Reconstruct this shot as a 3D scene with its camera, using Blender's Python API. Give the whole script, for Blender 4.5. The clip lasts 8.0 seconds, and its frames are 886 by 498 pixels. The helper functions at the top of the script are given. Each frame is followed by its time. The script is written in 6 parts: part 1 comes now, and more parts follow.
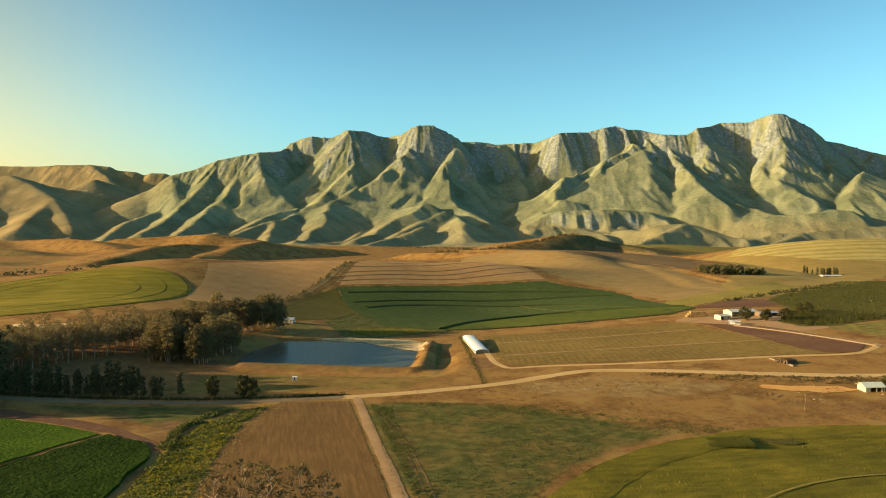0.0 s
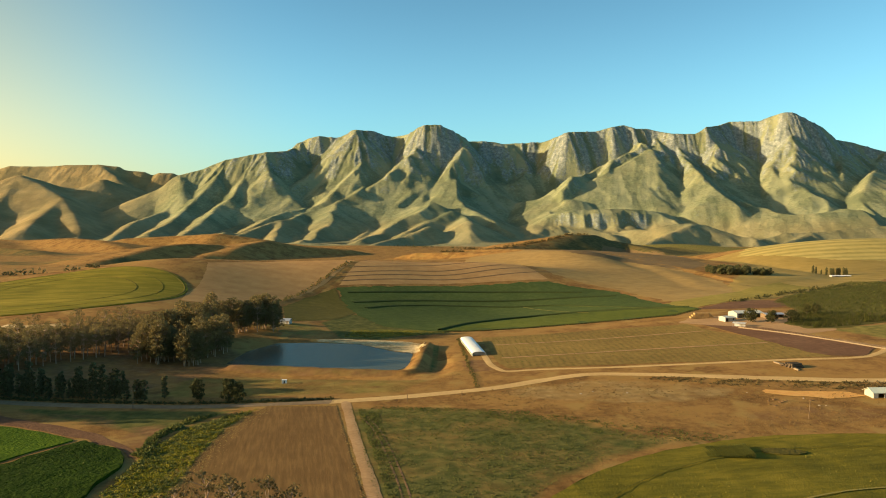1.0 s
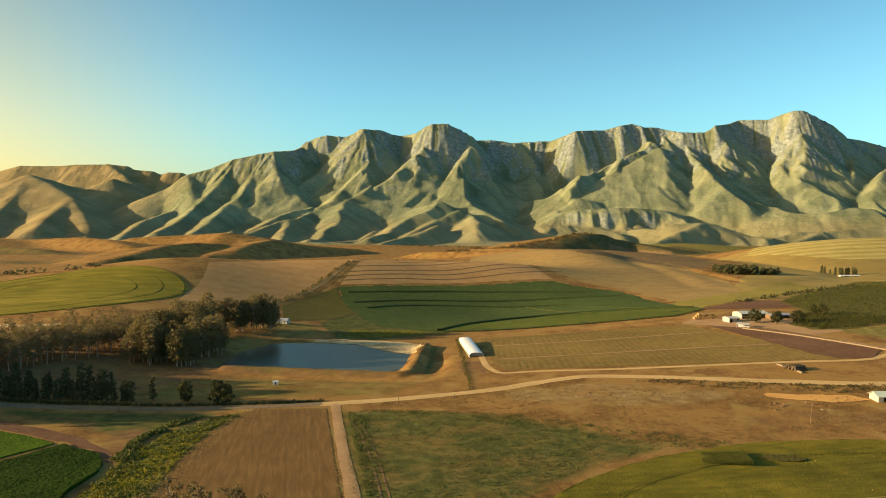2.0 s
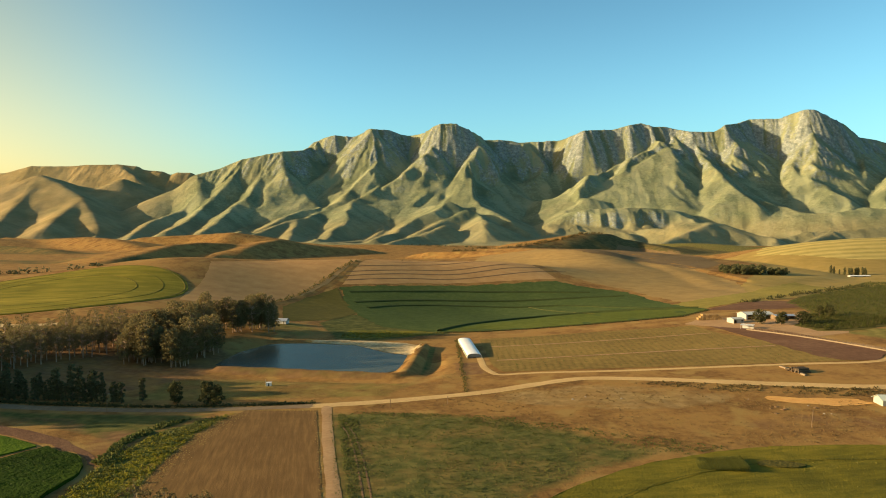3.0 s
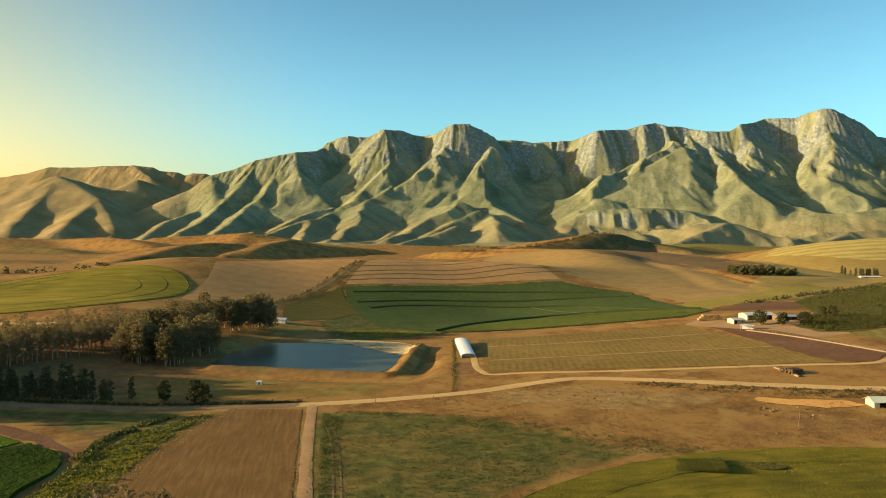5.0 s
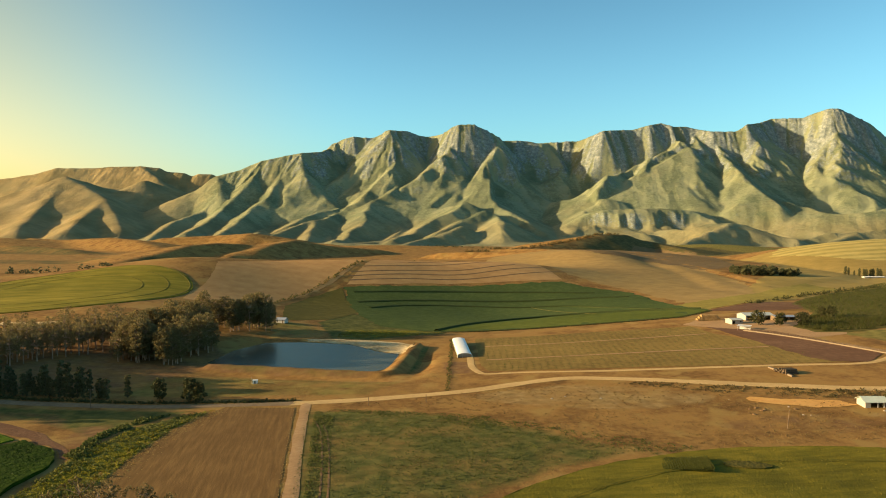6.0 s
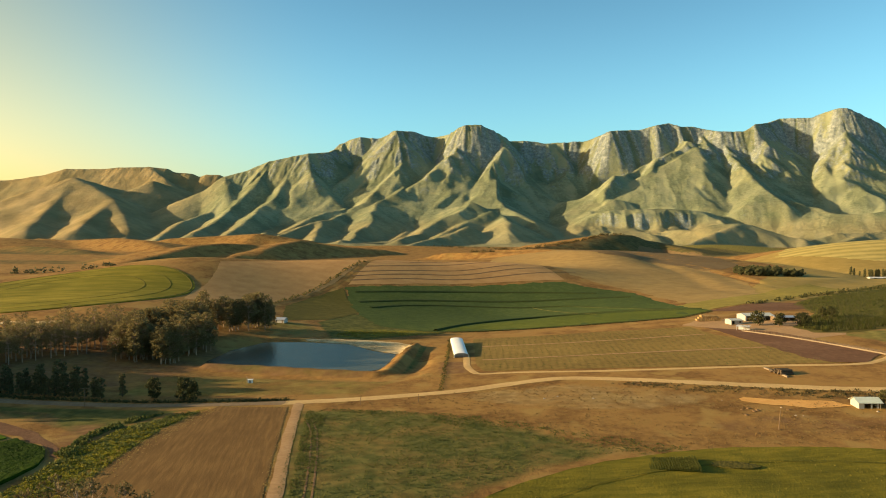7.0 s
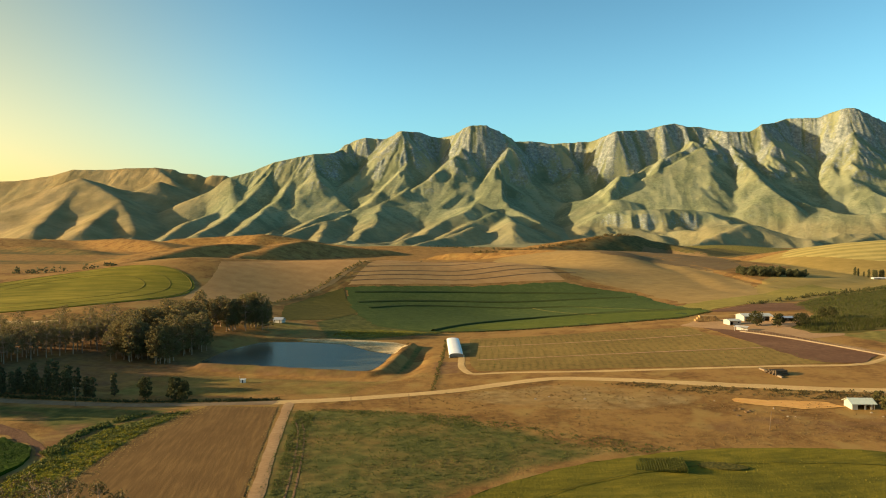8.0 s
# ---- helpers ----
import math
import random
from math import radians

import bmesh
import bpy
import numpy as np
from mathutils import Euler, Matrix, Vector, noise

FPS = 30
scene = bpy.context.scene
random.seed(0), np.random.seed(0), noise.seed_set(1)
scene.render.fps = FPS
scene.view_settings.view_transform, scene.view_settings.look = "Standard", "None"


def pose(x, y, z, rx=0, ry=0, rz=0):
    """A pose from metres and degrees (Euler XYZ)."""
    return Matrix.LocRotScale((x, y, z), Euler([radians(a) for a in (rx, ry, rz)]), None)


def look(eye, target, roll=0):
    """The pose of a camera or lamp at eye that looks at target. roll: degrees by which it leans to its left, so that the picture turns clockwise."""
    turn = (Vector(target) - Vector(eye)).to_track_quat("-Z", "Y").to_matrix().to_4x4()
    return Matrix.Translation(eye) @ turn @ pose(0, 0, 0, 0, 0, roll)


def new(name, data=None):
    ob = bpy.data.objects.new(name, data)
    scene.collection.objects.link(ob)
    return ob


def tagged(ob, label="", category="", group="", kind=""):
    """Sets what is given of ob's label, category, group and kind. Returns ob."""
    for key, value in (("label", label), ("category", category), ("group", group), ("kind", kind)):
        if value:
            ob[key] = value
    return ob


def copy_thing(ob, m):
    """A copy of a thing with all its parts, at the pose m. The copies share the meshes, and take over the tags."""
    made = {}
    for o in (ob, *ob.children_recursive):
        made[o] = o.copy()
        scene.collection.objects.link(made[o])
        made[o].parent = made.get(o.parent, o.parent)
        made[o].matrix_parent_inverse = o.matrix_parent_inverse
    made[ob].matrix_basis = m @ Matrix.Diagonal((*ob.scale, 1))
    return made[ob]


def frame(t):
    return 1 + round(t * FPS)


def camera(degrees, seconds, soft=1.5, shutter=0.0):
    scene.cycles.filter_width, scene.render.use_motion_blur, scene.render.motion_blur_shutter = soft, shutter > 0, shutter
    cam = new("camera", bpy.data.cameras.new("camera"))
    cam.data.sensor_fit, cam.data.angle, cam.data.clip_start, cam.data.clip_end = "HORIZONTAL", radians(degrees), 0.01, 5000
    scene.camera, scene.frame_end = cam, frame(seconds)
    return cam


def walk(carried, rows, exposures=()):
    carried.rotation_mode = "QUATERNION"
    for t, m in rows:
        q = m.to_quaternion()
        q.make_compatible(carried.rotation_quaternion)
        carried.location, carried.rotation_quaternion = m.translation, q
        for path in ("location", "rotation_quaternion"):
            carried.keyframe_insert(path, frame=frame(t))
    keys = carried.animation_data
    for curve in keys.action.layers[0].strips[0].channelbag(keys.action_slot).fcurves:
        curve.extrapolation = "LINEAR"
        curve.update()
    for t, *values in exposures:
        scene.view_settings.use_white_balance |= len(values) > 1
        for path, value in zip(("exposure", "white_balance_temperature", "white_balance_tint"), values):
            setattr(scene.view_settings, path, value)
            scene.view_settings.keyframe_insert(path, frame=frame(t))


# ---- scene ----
cam = camera(65.4, 8.0, soft=1.0)
PATH = [
    (0.0, pose(-0.70, -2.73, 61.98, 88.505, 0.000, -0.099)),
    (0.5, pose(2.42, 1.44, 61.96, 88.487, 0.000, 0.238)),
    (1.0, pose(5.55, 5.37, 61.91, 88.472, 0.000, 0.580)),
    (1.5, pose(8.52, 8.46, 61.85, 88.430, 0.000, 0.920)),
    (3.0, pose(16.92, 15.87, 61.47, 88.402, 0.000, 2.033)),
    (3.5, pose(19.51, 17.76, 61.34, 88.405, 0.000, 2.369)),
    (4.0, pose(22.18, 19.01, 61.23, 88.422, 0.000, 2.717)),
    (4.5, pose(24.53, 18.13, 61.08, 88.429, 0.000, 2.979)),
    (6.0, pose(31.84, 15.72, 60.79, 88.486, 0.000, 3.744)),
    (6.5, pose(34.38, 15.56, 60.70, 88.500, 0.000, 4.029)),
    (7.0, pose(37.24, 15.85, 60.60, 88.519, 0.000, 4.365)),
    (7.5, pose(39.77, 16.26, 60.42, 88.545, 0.000, 4.637)),
    (8.0, pose(42.61, 17.22, 60.17, 88.569, 0.000, 4.870)),
]
walk(cam, PATH, exposures=[(0.0, 1.30), (8.0, 1.30)])

# ---------------------------------------------------------------- light
SUN_ELEVATION = 12.0          # degrees
SUN_AZIMUTH = -95.0           # degrees from +y, negative towards -x
to_sun = Vector((math.sin(radians(SUN_AZIMUTH)) * math.cos(radians(SUN_ELEVATION)),
                 math.cos(radians(SUN_AZIMUTH)) * math.cos(radians(SUN_ELEVATION)),
                 math.sin(radians(SUN_ELEVATION))))
sun = new("sun", bpy.data.lights.new("sun", "SUN"))
sun.data.energy, sun.data.angle, sun.data.color = 4.8, radians(0.6), (1.0, 0.75, 0.42)
sun.matrix_world = look(to_sun * 1000, (0, 0, 0))

world = bpy.data.worlds.new("sky")
scene.world = world
world.use_nodes = True
wt = world.node_tree
wt.nodes.clear()
w_out = wt.nodes.new("ShaderNodeOutputWorld")
w_bg = wt.nodes.new("ShaderNodeBackground")
w_sky = wt.nodes.new("ShaderNodeTexSky")
w_sky.sky_type, w_sky.sun_disc = "NISHITA", False
w_sky.sun_elevation, w_sky.sun_rotation = radians(SUN_ELEVATION), radians(SUN_AZIMUTH)
w_sky.air_density, w_sky.dust_density, w_sky.ozone_density = 1.0, 1.5, 1.0
w_bg.inputs["Strength"].default_value = 0.088
# the sky's colour, and the sun's aureole in hazy air
w_co = wt.nodes.new("ShaderNodeTexCoord")
w_dot = wt.nodes.new("ShaderNodeVectorMath")
w_dot.operation = "DOT_PRODUCT"
w_dot.inputs[1].default_value = (to_sun.x, to_sun.y, -0.45)
wt.links.new(w_co.outputs["Generated"], w_dot.inputs[0])
w_map = wt.nodes.new("ShaderNodeMapRange")
w_map.interpolation_type = "SMOOTHSTEP"
w_map.inputs[1].default_value, w_map.inputs[2].default_value = -0.02, 0.56
wt.links.new(w_dot.outputs["Value"], w_map.inputs[0])
w_hue = wt.nodes.new("ShaderNodeMix")
w_hue.data_type = "RGBA"
w_hue.inputs[6].default_value = (0.67, 1.18, 1.30, 1)
w_hue.inputs[7].default_value = (1.18, 0.92, 0.50, 1)
wt.links.new(w_map.outputs[0], w_hue.inputs[0])
w_glow = wt.nodes.new("ShaderNodeMix")
w_glow.data_type, w_glow.blend_type = "RGBA", "MULTIPLY"
w_glow.inputs[0].default_value = 1.0
wt.links.new(w_sky.outputs["Color"], w_glow.inputs[6])
wt.links.new(w_hue.outputs[2], w_glow.inputs[7])
# the sky deepens towards the zenith
w_sep = wt.nodes.new("ShaderNodeSeparateXYZ")
wt.links.new(w_co.outputs["Generated"], w_sep.inputs[0])
w_up = wt.nodes.new("ShaderNodeMapRange")
w_up.interpolation_type = "SMOOTHSTEP"
w_up.inputs[1].default_value, w_up.inputs[2].default_value = 0.12, 0.40
w_up.inputs[3].default_value, w_up.inputs[4].default_value = 1.0, 0.74
wt.links.new(w_sep.outputs["Z"], w_up.inputs[0])
w_deep = wt.nodes.new("ShaderNodeVectorMath")
w_deep.operation = "SCALE"
wt.links.new(w_glow.outputs[2], w_deep.inputs[0])
wt.links.new(w_up.outputs[0], w_deep.inputs["Scale"])
wt.links.new(w_deep.outputs[0], w_bg.inputs["Color"])
wt.links.new(w_bg.outputs["Background"], w_out.inputs["Surface"])


# ---------------------------------------------------------------- materials
def ramp_mat(name, stops, scales=(0.02, 0.25), rough=0.95, bump=0.3, bump_scale=1.0, stripe=None, mix=0.5, spots=None, detail=6, stretch=None):
    """A procedural surface: colour ramp over two noises at real-world size, optional stripes (direction in degrees,
    spacing in metres, strength), optional spots (colour, scale, threshold) and fine relief."""
    m = bpy.data.materials.new(name)
    m.use_nodes = True
    nt = m.node_tree
    N, L = nt.nodes, nt.links
    bsdf = N["Principled BSDF"]
    bsdf.inputs["Roughness"].default_value = rough
    bsdf.inputs["Specular IOR Level"].default_value = 0.15 if rough < 0.9 else 0.04
    geo = N.new("ShaderNodeNewGeometry")
    pos = geo.outputs["Position"]
    facs = []
    for sc in scales:
        n = N.new("ShaderNodeTexNoise")
        n.inputs["Scale"].default_value, n.inputs["Detail"].default_value = sc, detail
        n.inputs["Roughness"].default_value = 0.62
        if stretch and sc == scales[1]:
            sm = N.new("ShaderNodeMapping")
            sm.vector_type = "TEXTURE"
            sm.inputs["Rotation"].default_value = (0, 0, radians(-stretch[0]))
            sm.inputs["Scale"].default_value = (1, stretch[1], 1)
            L.new(pos, sm.inputs["Vector"])
            L.new(sm.outputs[0], n.inputs["Vector"])
        else:
            L.new(pos, n.inputs["Vector"])
        facs.append(n.outputs["Fac"])
    blend = N.new("ShaderNodeMix")
    blend.data_type = "FLOAT"
    blend.inputs[0].default_value = mix
    L.new(facs[0], blend.inputs[2])
    L.new(facs[1], blend.inputs[3])
    fac = blend.outputs[0]
    if stripe:
        angle, spacing, strength = stripe
        mp = N.new("ShaderNodeMapping")
        mp.inputs["Rotation"].default_value = (0, 0, radians(angle))
        L.new(pos, mp.inputs["Vector"])
        wv = N.new("ShaderNodeTexWave")
        wv.inputs["Scale"].default_value = 0.314 / spacing
        wv.inputs["Distortion"].default_value, wv.inputs["Detail"].default_value = 1.2, 2
        wv.inputs["Detail Scale"].default_value = 0.6
        L.new(mp.outputs[0], wv.inputs["Vector"])
        ad = N.new("ShaderNodeMath")
        ad.operation = "MULTIPLY_ADD"
        ad.inputs[1].default_value = strength
        L.new(wv.outputs["Fac"], ad.inputs[0])
        sub = N.new("ShaderNodeMath")
        sub.operation = "SUBTRACT"
        sub.inputs[1].default_value = strength / 2
        L.new(fac, sub.inputs[0])
        L.new(sub.outputs[0], ad.inputs[2])
        fac = ad.outputs[0]
    cr = N.new("ShaderNodeValToRGB")
    while len(cr.color_ramp.elements) < len(stops):
        cr.color_ramp.elements.new(0.5)
    for e, (p, c) in zip(cr.color_ramp.elements, stops):
        e.position, e.color = p, (*c, 1)
    L.new(fac, cr.inputs[0])
    col = cr.outputs[0]
    if spots:
        c, sc, th = spots
        n = N.new("ShaderNodeTexNoise")
        n.inputs["Scale"].default_value, n.inputs["Detail"].default_value = sc, 5
        L.new(pos, n.inputs["Vector"])
        mr = N.new("ShaderNodeMapRange")
        mr.inputs[1].default_value, mr.inputs[2].default_value = th, th + 0.08
        L.new(n.outputs["Fac"], mr.inputs[0])
        mx = N.new("ShaderNodeMix")
        mx.data_type = "RGBA"
        L.new(mr.outputs[0], mx.inputs[0])
        L.new(col, mx.inputs[6])
        mx.inputs[7].default_value = (*c, 1)
        col = mx.outputs[2]
    L.new(col, bsdf.inputs["Base Color"])
    if bump:
        bn = N.new("ShaderNodeTexNoise")
        bn.inputs["Scale"].default_value, bn.inputs["Detail"].default_value = bump_scale, 8
        L.new(pos, bn.inputs["Vector"])
        bp = N.new("ShaderNodeBump")
        bp.inputs["Strength"].default_value, bp.inputs["Distance"].default_value = bump, 0.6 / bump_scale
        L.new(bn.outputs["Fac"], bp.inputs["Height"])
        L.new(bp.outputs[0], bsdf.inputs["Normal"])
    return m


def plain_mat(name, color, rough=0.6, metal=0.0, vary=0.15, scale=1.5):
    m = ramp_mat(name, [(0.3, tuple(c * (1 - vary) for c in color)), (0.7, tuple(min(1, c * (1 + vary)) for c in color))],
                 scales=(scale * 0.2, scale), rough=rough, bump=0.08, bump_scale=4)
    m.node_tree.nodes["Principled BSDF"].inputs["Metallic"].default_value = metal
    return m


M_GROUND = ramp_mat("dry_grassland", [(0.34, (0.116, 0.0621, 0.0208)), (0.45, (0.2, 0.107, 0.0336)), (0.55, (0.284, 0.16, 0.0496)), (0.68, (0.242, 0.15, 0.0416))], (0.045, 0.4), bump=0.35, bump_scale=1.5, mix=0.32, spots=((0.285, 0.178, 0.056), 0.07, 0.56))


def add_cover(m, attribute, stops, scale, edge=0.35):
    """Lets plants cover a soil where the mesh's attribute says they grow, with a broken, patchy edge."""
    N, L = m.node_tree.nodes, m.node_tree.links
    b = N["Principled BSDF"]
    old = b.inputs["Base Color"].links[0].from_socket
    pos = N.new("ShaderNodeNewGeometry").outputs["Position"]
    a = N.new("ShaderNodeAttribute")
    a.attribute_name = attribute
    n1 = N.new("ShaderNodeTexNoise")
    n1.inputs["Scale"].default_value, n1.inputs["Detail"].default_value, n1.inputs["Roughness"].default_value = scale, 7, 0.65
    L.new(pos, n1.inputs["Vector"])
    n2 = N.new("ShaderNodeTexNoise")
    n2.inputs["Scale"].default_value, n2.inputs["Detail"].default_value = scale * 4.3, 5
    L.new(pos, n2.inputs["Vector"])
    r = N.new("ShaderNodeValToRGB")
    while len(r.color_ramp.elements) < len(stops):
        r.color_ramp.elements.new(0.5)
    for e, (p, c) in zip(r.color_ramp.elements, stops):
        e.position, e.color = p, (*c, 1)
    L.new(n2.outputs["Fac"], r.inputs[0])
    ad = N.new("ShaderNodeMath")
    ad.operation = "ADD"
    L.new(a.outputs["Fac"], ad.inputs[0])
    L.new(n1.outputs["Fac"], ad.inputs[1])
    mr = N.new("ShaderNodeMapRange")
    mr.inputs[1].default_value, mr.inputs[2].default_value = 1.0 - edge / 2, 1.0 + edge / 2
    L.new(ad.outputs[0], mr.inputs[0])
    mx = N.new("ShaderNodeMix")
    mx.data_type = "RGBA"
    L.new(mr.outputs[0], mx.inputs[0])
    L.new(old, mx.inputs[6])
    L.new(r.outputs[0], mx.inputs[7])
    L.new(mx.outputs[2], b.inputs["Base Color"])


add_cover(M_GROUND, "pasture", [(0.3, (0.105, 0.0951, 0.024)), (0.5, (0.173, 0.147, 0.036)), (0.7, (0.252, 0.199, 0.0544))], 0.05)
add_cover(M_GROUND, "weeds", [(0.34, (0.062, 0.068, 0.019)), (0.5, (0.094, 0.094, 0.026)), (0.66, (0.142, 0.126, 0.036))], 0.055)
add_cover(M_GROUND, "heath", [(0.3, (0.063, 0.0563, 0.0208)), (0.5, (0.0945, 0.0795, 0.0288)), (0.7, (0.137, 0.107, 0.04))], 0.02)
add_cover(M_GROUND, "lemon", [(0.32, (0.0893, 0.097, 0.0112)), (0.5, (0.179, 0.16, 0.0144)), (0.68, (0.304, 0.238, 0.0224))], 0.12)
add_cover(M_GROUND, "straw", [(0.3, (0.20, 0.135, 0.055)), (0.5, (0.29, 0.198, 0.08)), (0.7, (0.38, 0.265, 0.11))], 0.06)
add_cover(M_GROUND, "soil", [(0.3, (0.137, 0.0727, 0.032)), (0.5, (0.179, 0.097, 0.044)), (0.7, (0.231, 0.136, 0.06))], 0.08)
M_PLOUGH = ramp_mat("dry_ploughed_soil", [(0.3, (0.108, 0.061, 0.023)), (0.5, (0.156, 0.09, 0.033)), (0.7, (0.225, 0.132, 0.048))], (0.06, 1.0), bump=0.3, bump_scale=2.2, mix=0.62, stretch=(-12.7, 12))
M_LEFTPIVOT = ramp_mat("left_pivot_crop", [(0.34, (0.105, 0.097, 0.0112)), (0.5, (0.168, 0.144, 0.0168)), (0.66, (0.263, 0.204, 0.0288))], (0.03, 0.2), bump=0.4, bump_scale=0.8, mix=0.6, stretch=(88, 8))
M_PIVOT = ramp_mat("pivot_crop", [(0.34, (0.078, 0.071, 0.010)), (0.5, (0.138, 0.115, 0.014)), (0.66, (0.22, 0.168, 0.021))], (0.035, 0.45), bump=0.4, bump_scale=1.6, stretch=(75, 5))
M_LUSH = ramp_mat("lush_green_crop", [(0.3, (0.008, 0.019, 0.001)), (0.5, (0.016, 0.034, 0.002)), (0.7, (0.03, 0.056, 0.004))], (0.02, 0.35), bump=0.9, bump_scale=1.0)
M_YOUNGCROP = ramp_mat("young_crop", [(0.32, (0.0294, 0.0582, 0.0032)), (0.5, (0.0483, 0.0873, 0.0048)), (0.68, (0.0756, 0.121, 0.008))], (0.04, 0.4), bump=0.7, bump_scale=1.0)
# darker crop colour, painted as the shadow cast by the maize block
M_MAIZESHADE = ramp_mat("flattened_crop", [(0.32, (0.063, 0.0563, 0.0136)), (0.5, (0.0893, 0.0757, 0.0176)), (0.68, (0.121, 0.097, 0.024))], (0.1, 0.7), bump=0.6)
M_GREEN = ramp_mat("dark_green_crop", [(0.32, (0.040, 0.058, 0.017)), (0.5, (0.060, 0.084, 0.023)), (0.68, (0.091, 0.114, 0.032))], (0.01, 0.2), bump=0.7, bump_scale=0.7)
M_LOWGREEN = ramp_mat("fresh_green_crop", [(0.32, (0.062, 0.078, 0.013)), (0.5, (0.092, 0.108, 0.018)), (0.68, (0.135, 0.145, 0.027))], (0.012, 0.2), bump=0.6, bump_scale=0.7)
M_DULL = ramp_mat("dull_green_pasture", [(0.3, (0.0735, 0.064, 0.016)), (0.5, (0.105, 0.0873, 0.0208)), (0.7, (0.158, 0.121, 0.0304))], (0.01, 0.2))
M_STUBBLE = ramp_mat("brown_stubble", [(0.3, (0.29, 0.16, 0.062)), (0.5, (0.39, 0.222, 0.085)), (0.7, (0.48, 0.285, 0.115))], (0.008, 0.1), stripe=(94, 16, 0.04))
M_TAN = ramp_mat("tan_stubble", [(0.34, (0.215, 0.138, 0.0512)), (0.5, (0.289, 0.19, 0.0688)), (0.66, (0.362, 0.242, 0.0864))], (0.006, 0.08))
M_BROWNSLOPE = ramp_mat("brown_fallow", [(0.34, (0.125, 0.082, 0.038)), (0.5, (0.17, 0.112, 0.05)), (0.66, (0.225, 0.15, 0.066))], (0.008, 0.09))
M_MEADOW = ramp_mat("green_meadow", [(0.32, (0.165, 0.134, 0.03)), (0.5, (0.24, 0.19, 0.042)), (0.68, (0.33, 0.25, 0.06))], (0.012, 0.15))
M_TERRACE = ramp_mat("terraced_pasture", [(0.32, (0.252, 0.204, 0.06)), (0.5, (0.347, 0.276, 0.084)), (0.68, (0.452, 0.349, 0.116))], (0.006, 0.06), stripe=(93, 28, 0.22))
M_ORCHARD = ramp_mat("young_orchard", [(0.34, (0.125, 0.085, 0.025)), (0.5, (0.19, 0.128, 0.037)), (0.66, (0.26, 0.172, 0.051))], (0.015, 0.3), stripe=(3, 3.2, 0.06))
M_FEEDLOT = ramp_mat("feedlot_soil", [(0.3, (0.0945, 0.0485, 0.028)), (0.5, (0.137, 0.0727, 0.04)), (0.7, (0.2, 0.116, 0.064))], (0.03, 0.4))
M_ROAD = ramp_mat("dirt_road", [(0.3, (0.38, 0.245, 0.10)), (0.5, (0.48, 0.32, 0.135)), (0.7, (0.58, 0.39, 0.17))], (0.05, 0.7), bump=0.2)
# the same dirt road darkened: the western stretch's shade is in the colour
M_SHADEROAD = ramp_mat("dark_dirt_road", [(0.3, (0.15, 0.105, 0.062)), (0.5, (0.21, 0.148, 0.088)), (0.7, (0.29, 0.205, 0.12))], (0.05, 0.7), bump=0.2)
M_ORANGE = ramp_mat("orange_bare_soil", [(0.3, (0.42, 0.212, 0.06)), (0.5, (0.55, 0.29, 0.085)), (0.7, (0.63, 0.36, 0.12))], (0.05, 0.5))
M_SAND = ramp_mat("pale_sand", [(0.36, (0.231, 0.15, 0.064)), (0.5, (0.473, 0.349, 0.176)), (0.62, (0.651, 0.504, 0.288))], (0.12, 0.6))
M_FARGRASS = ramp_mat("far_grass", [(0.3, (0.189, 0.136, 0.036)), (0.5, (0.273, 0.194, 0.056)), (0.7, (0.367, 0.252, 0.08))], (0.004, 0.05))


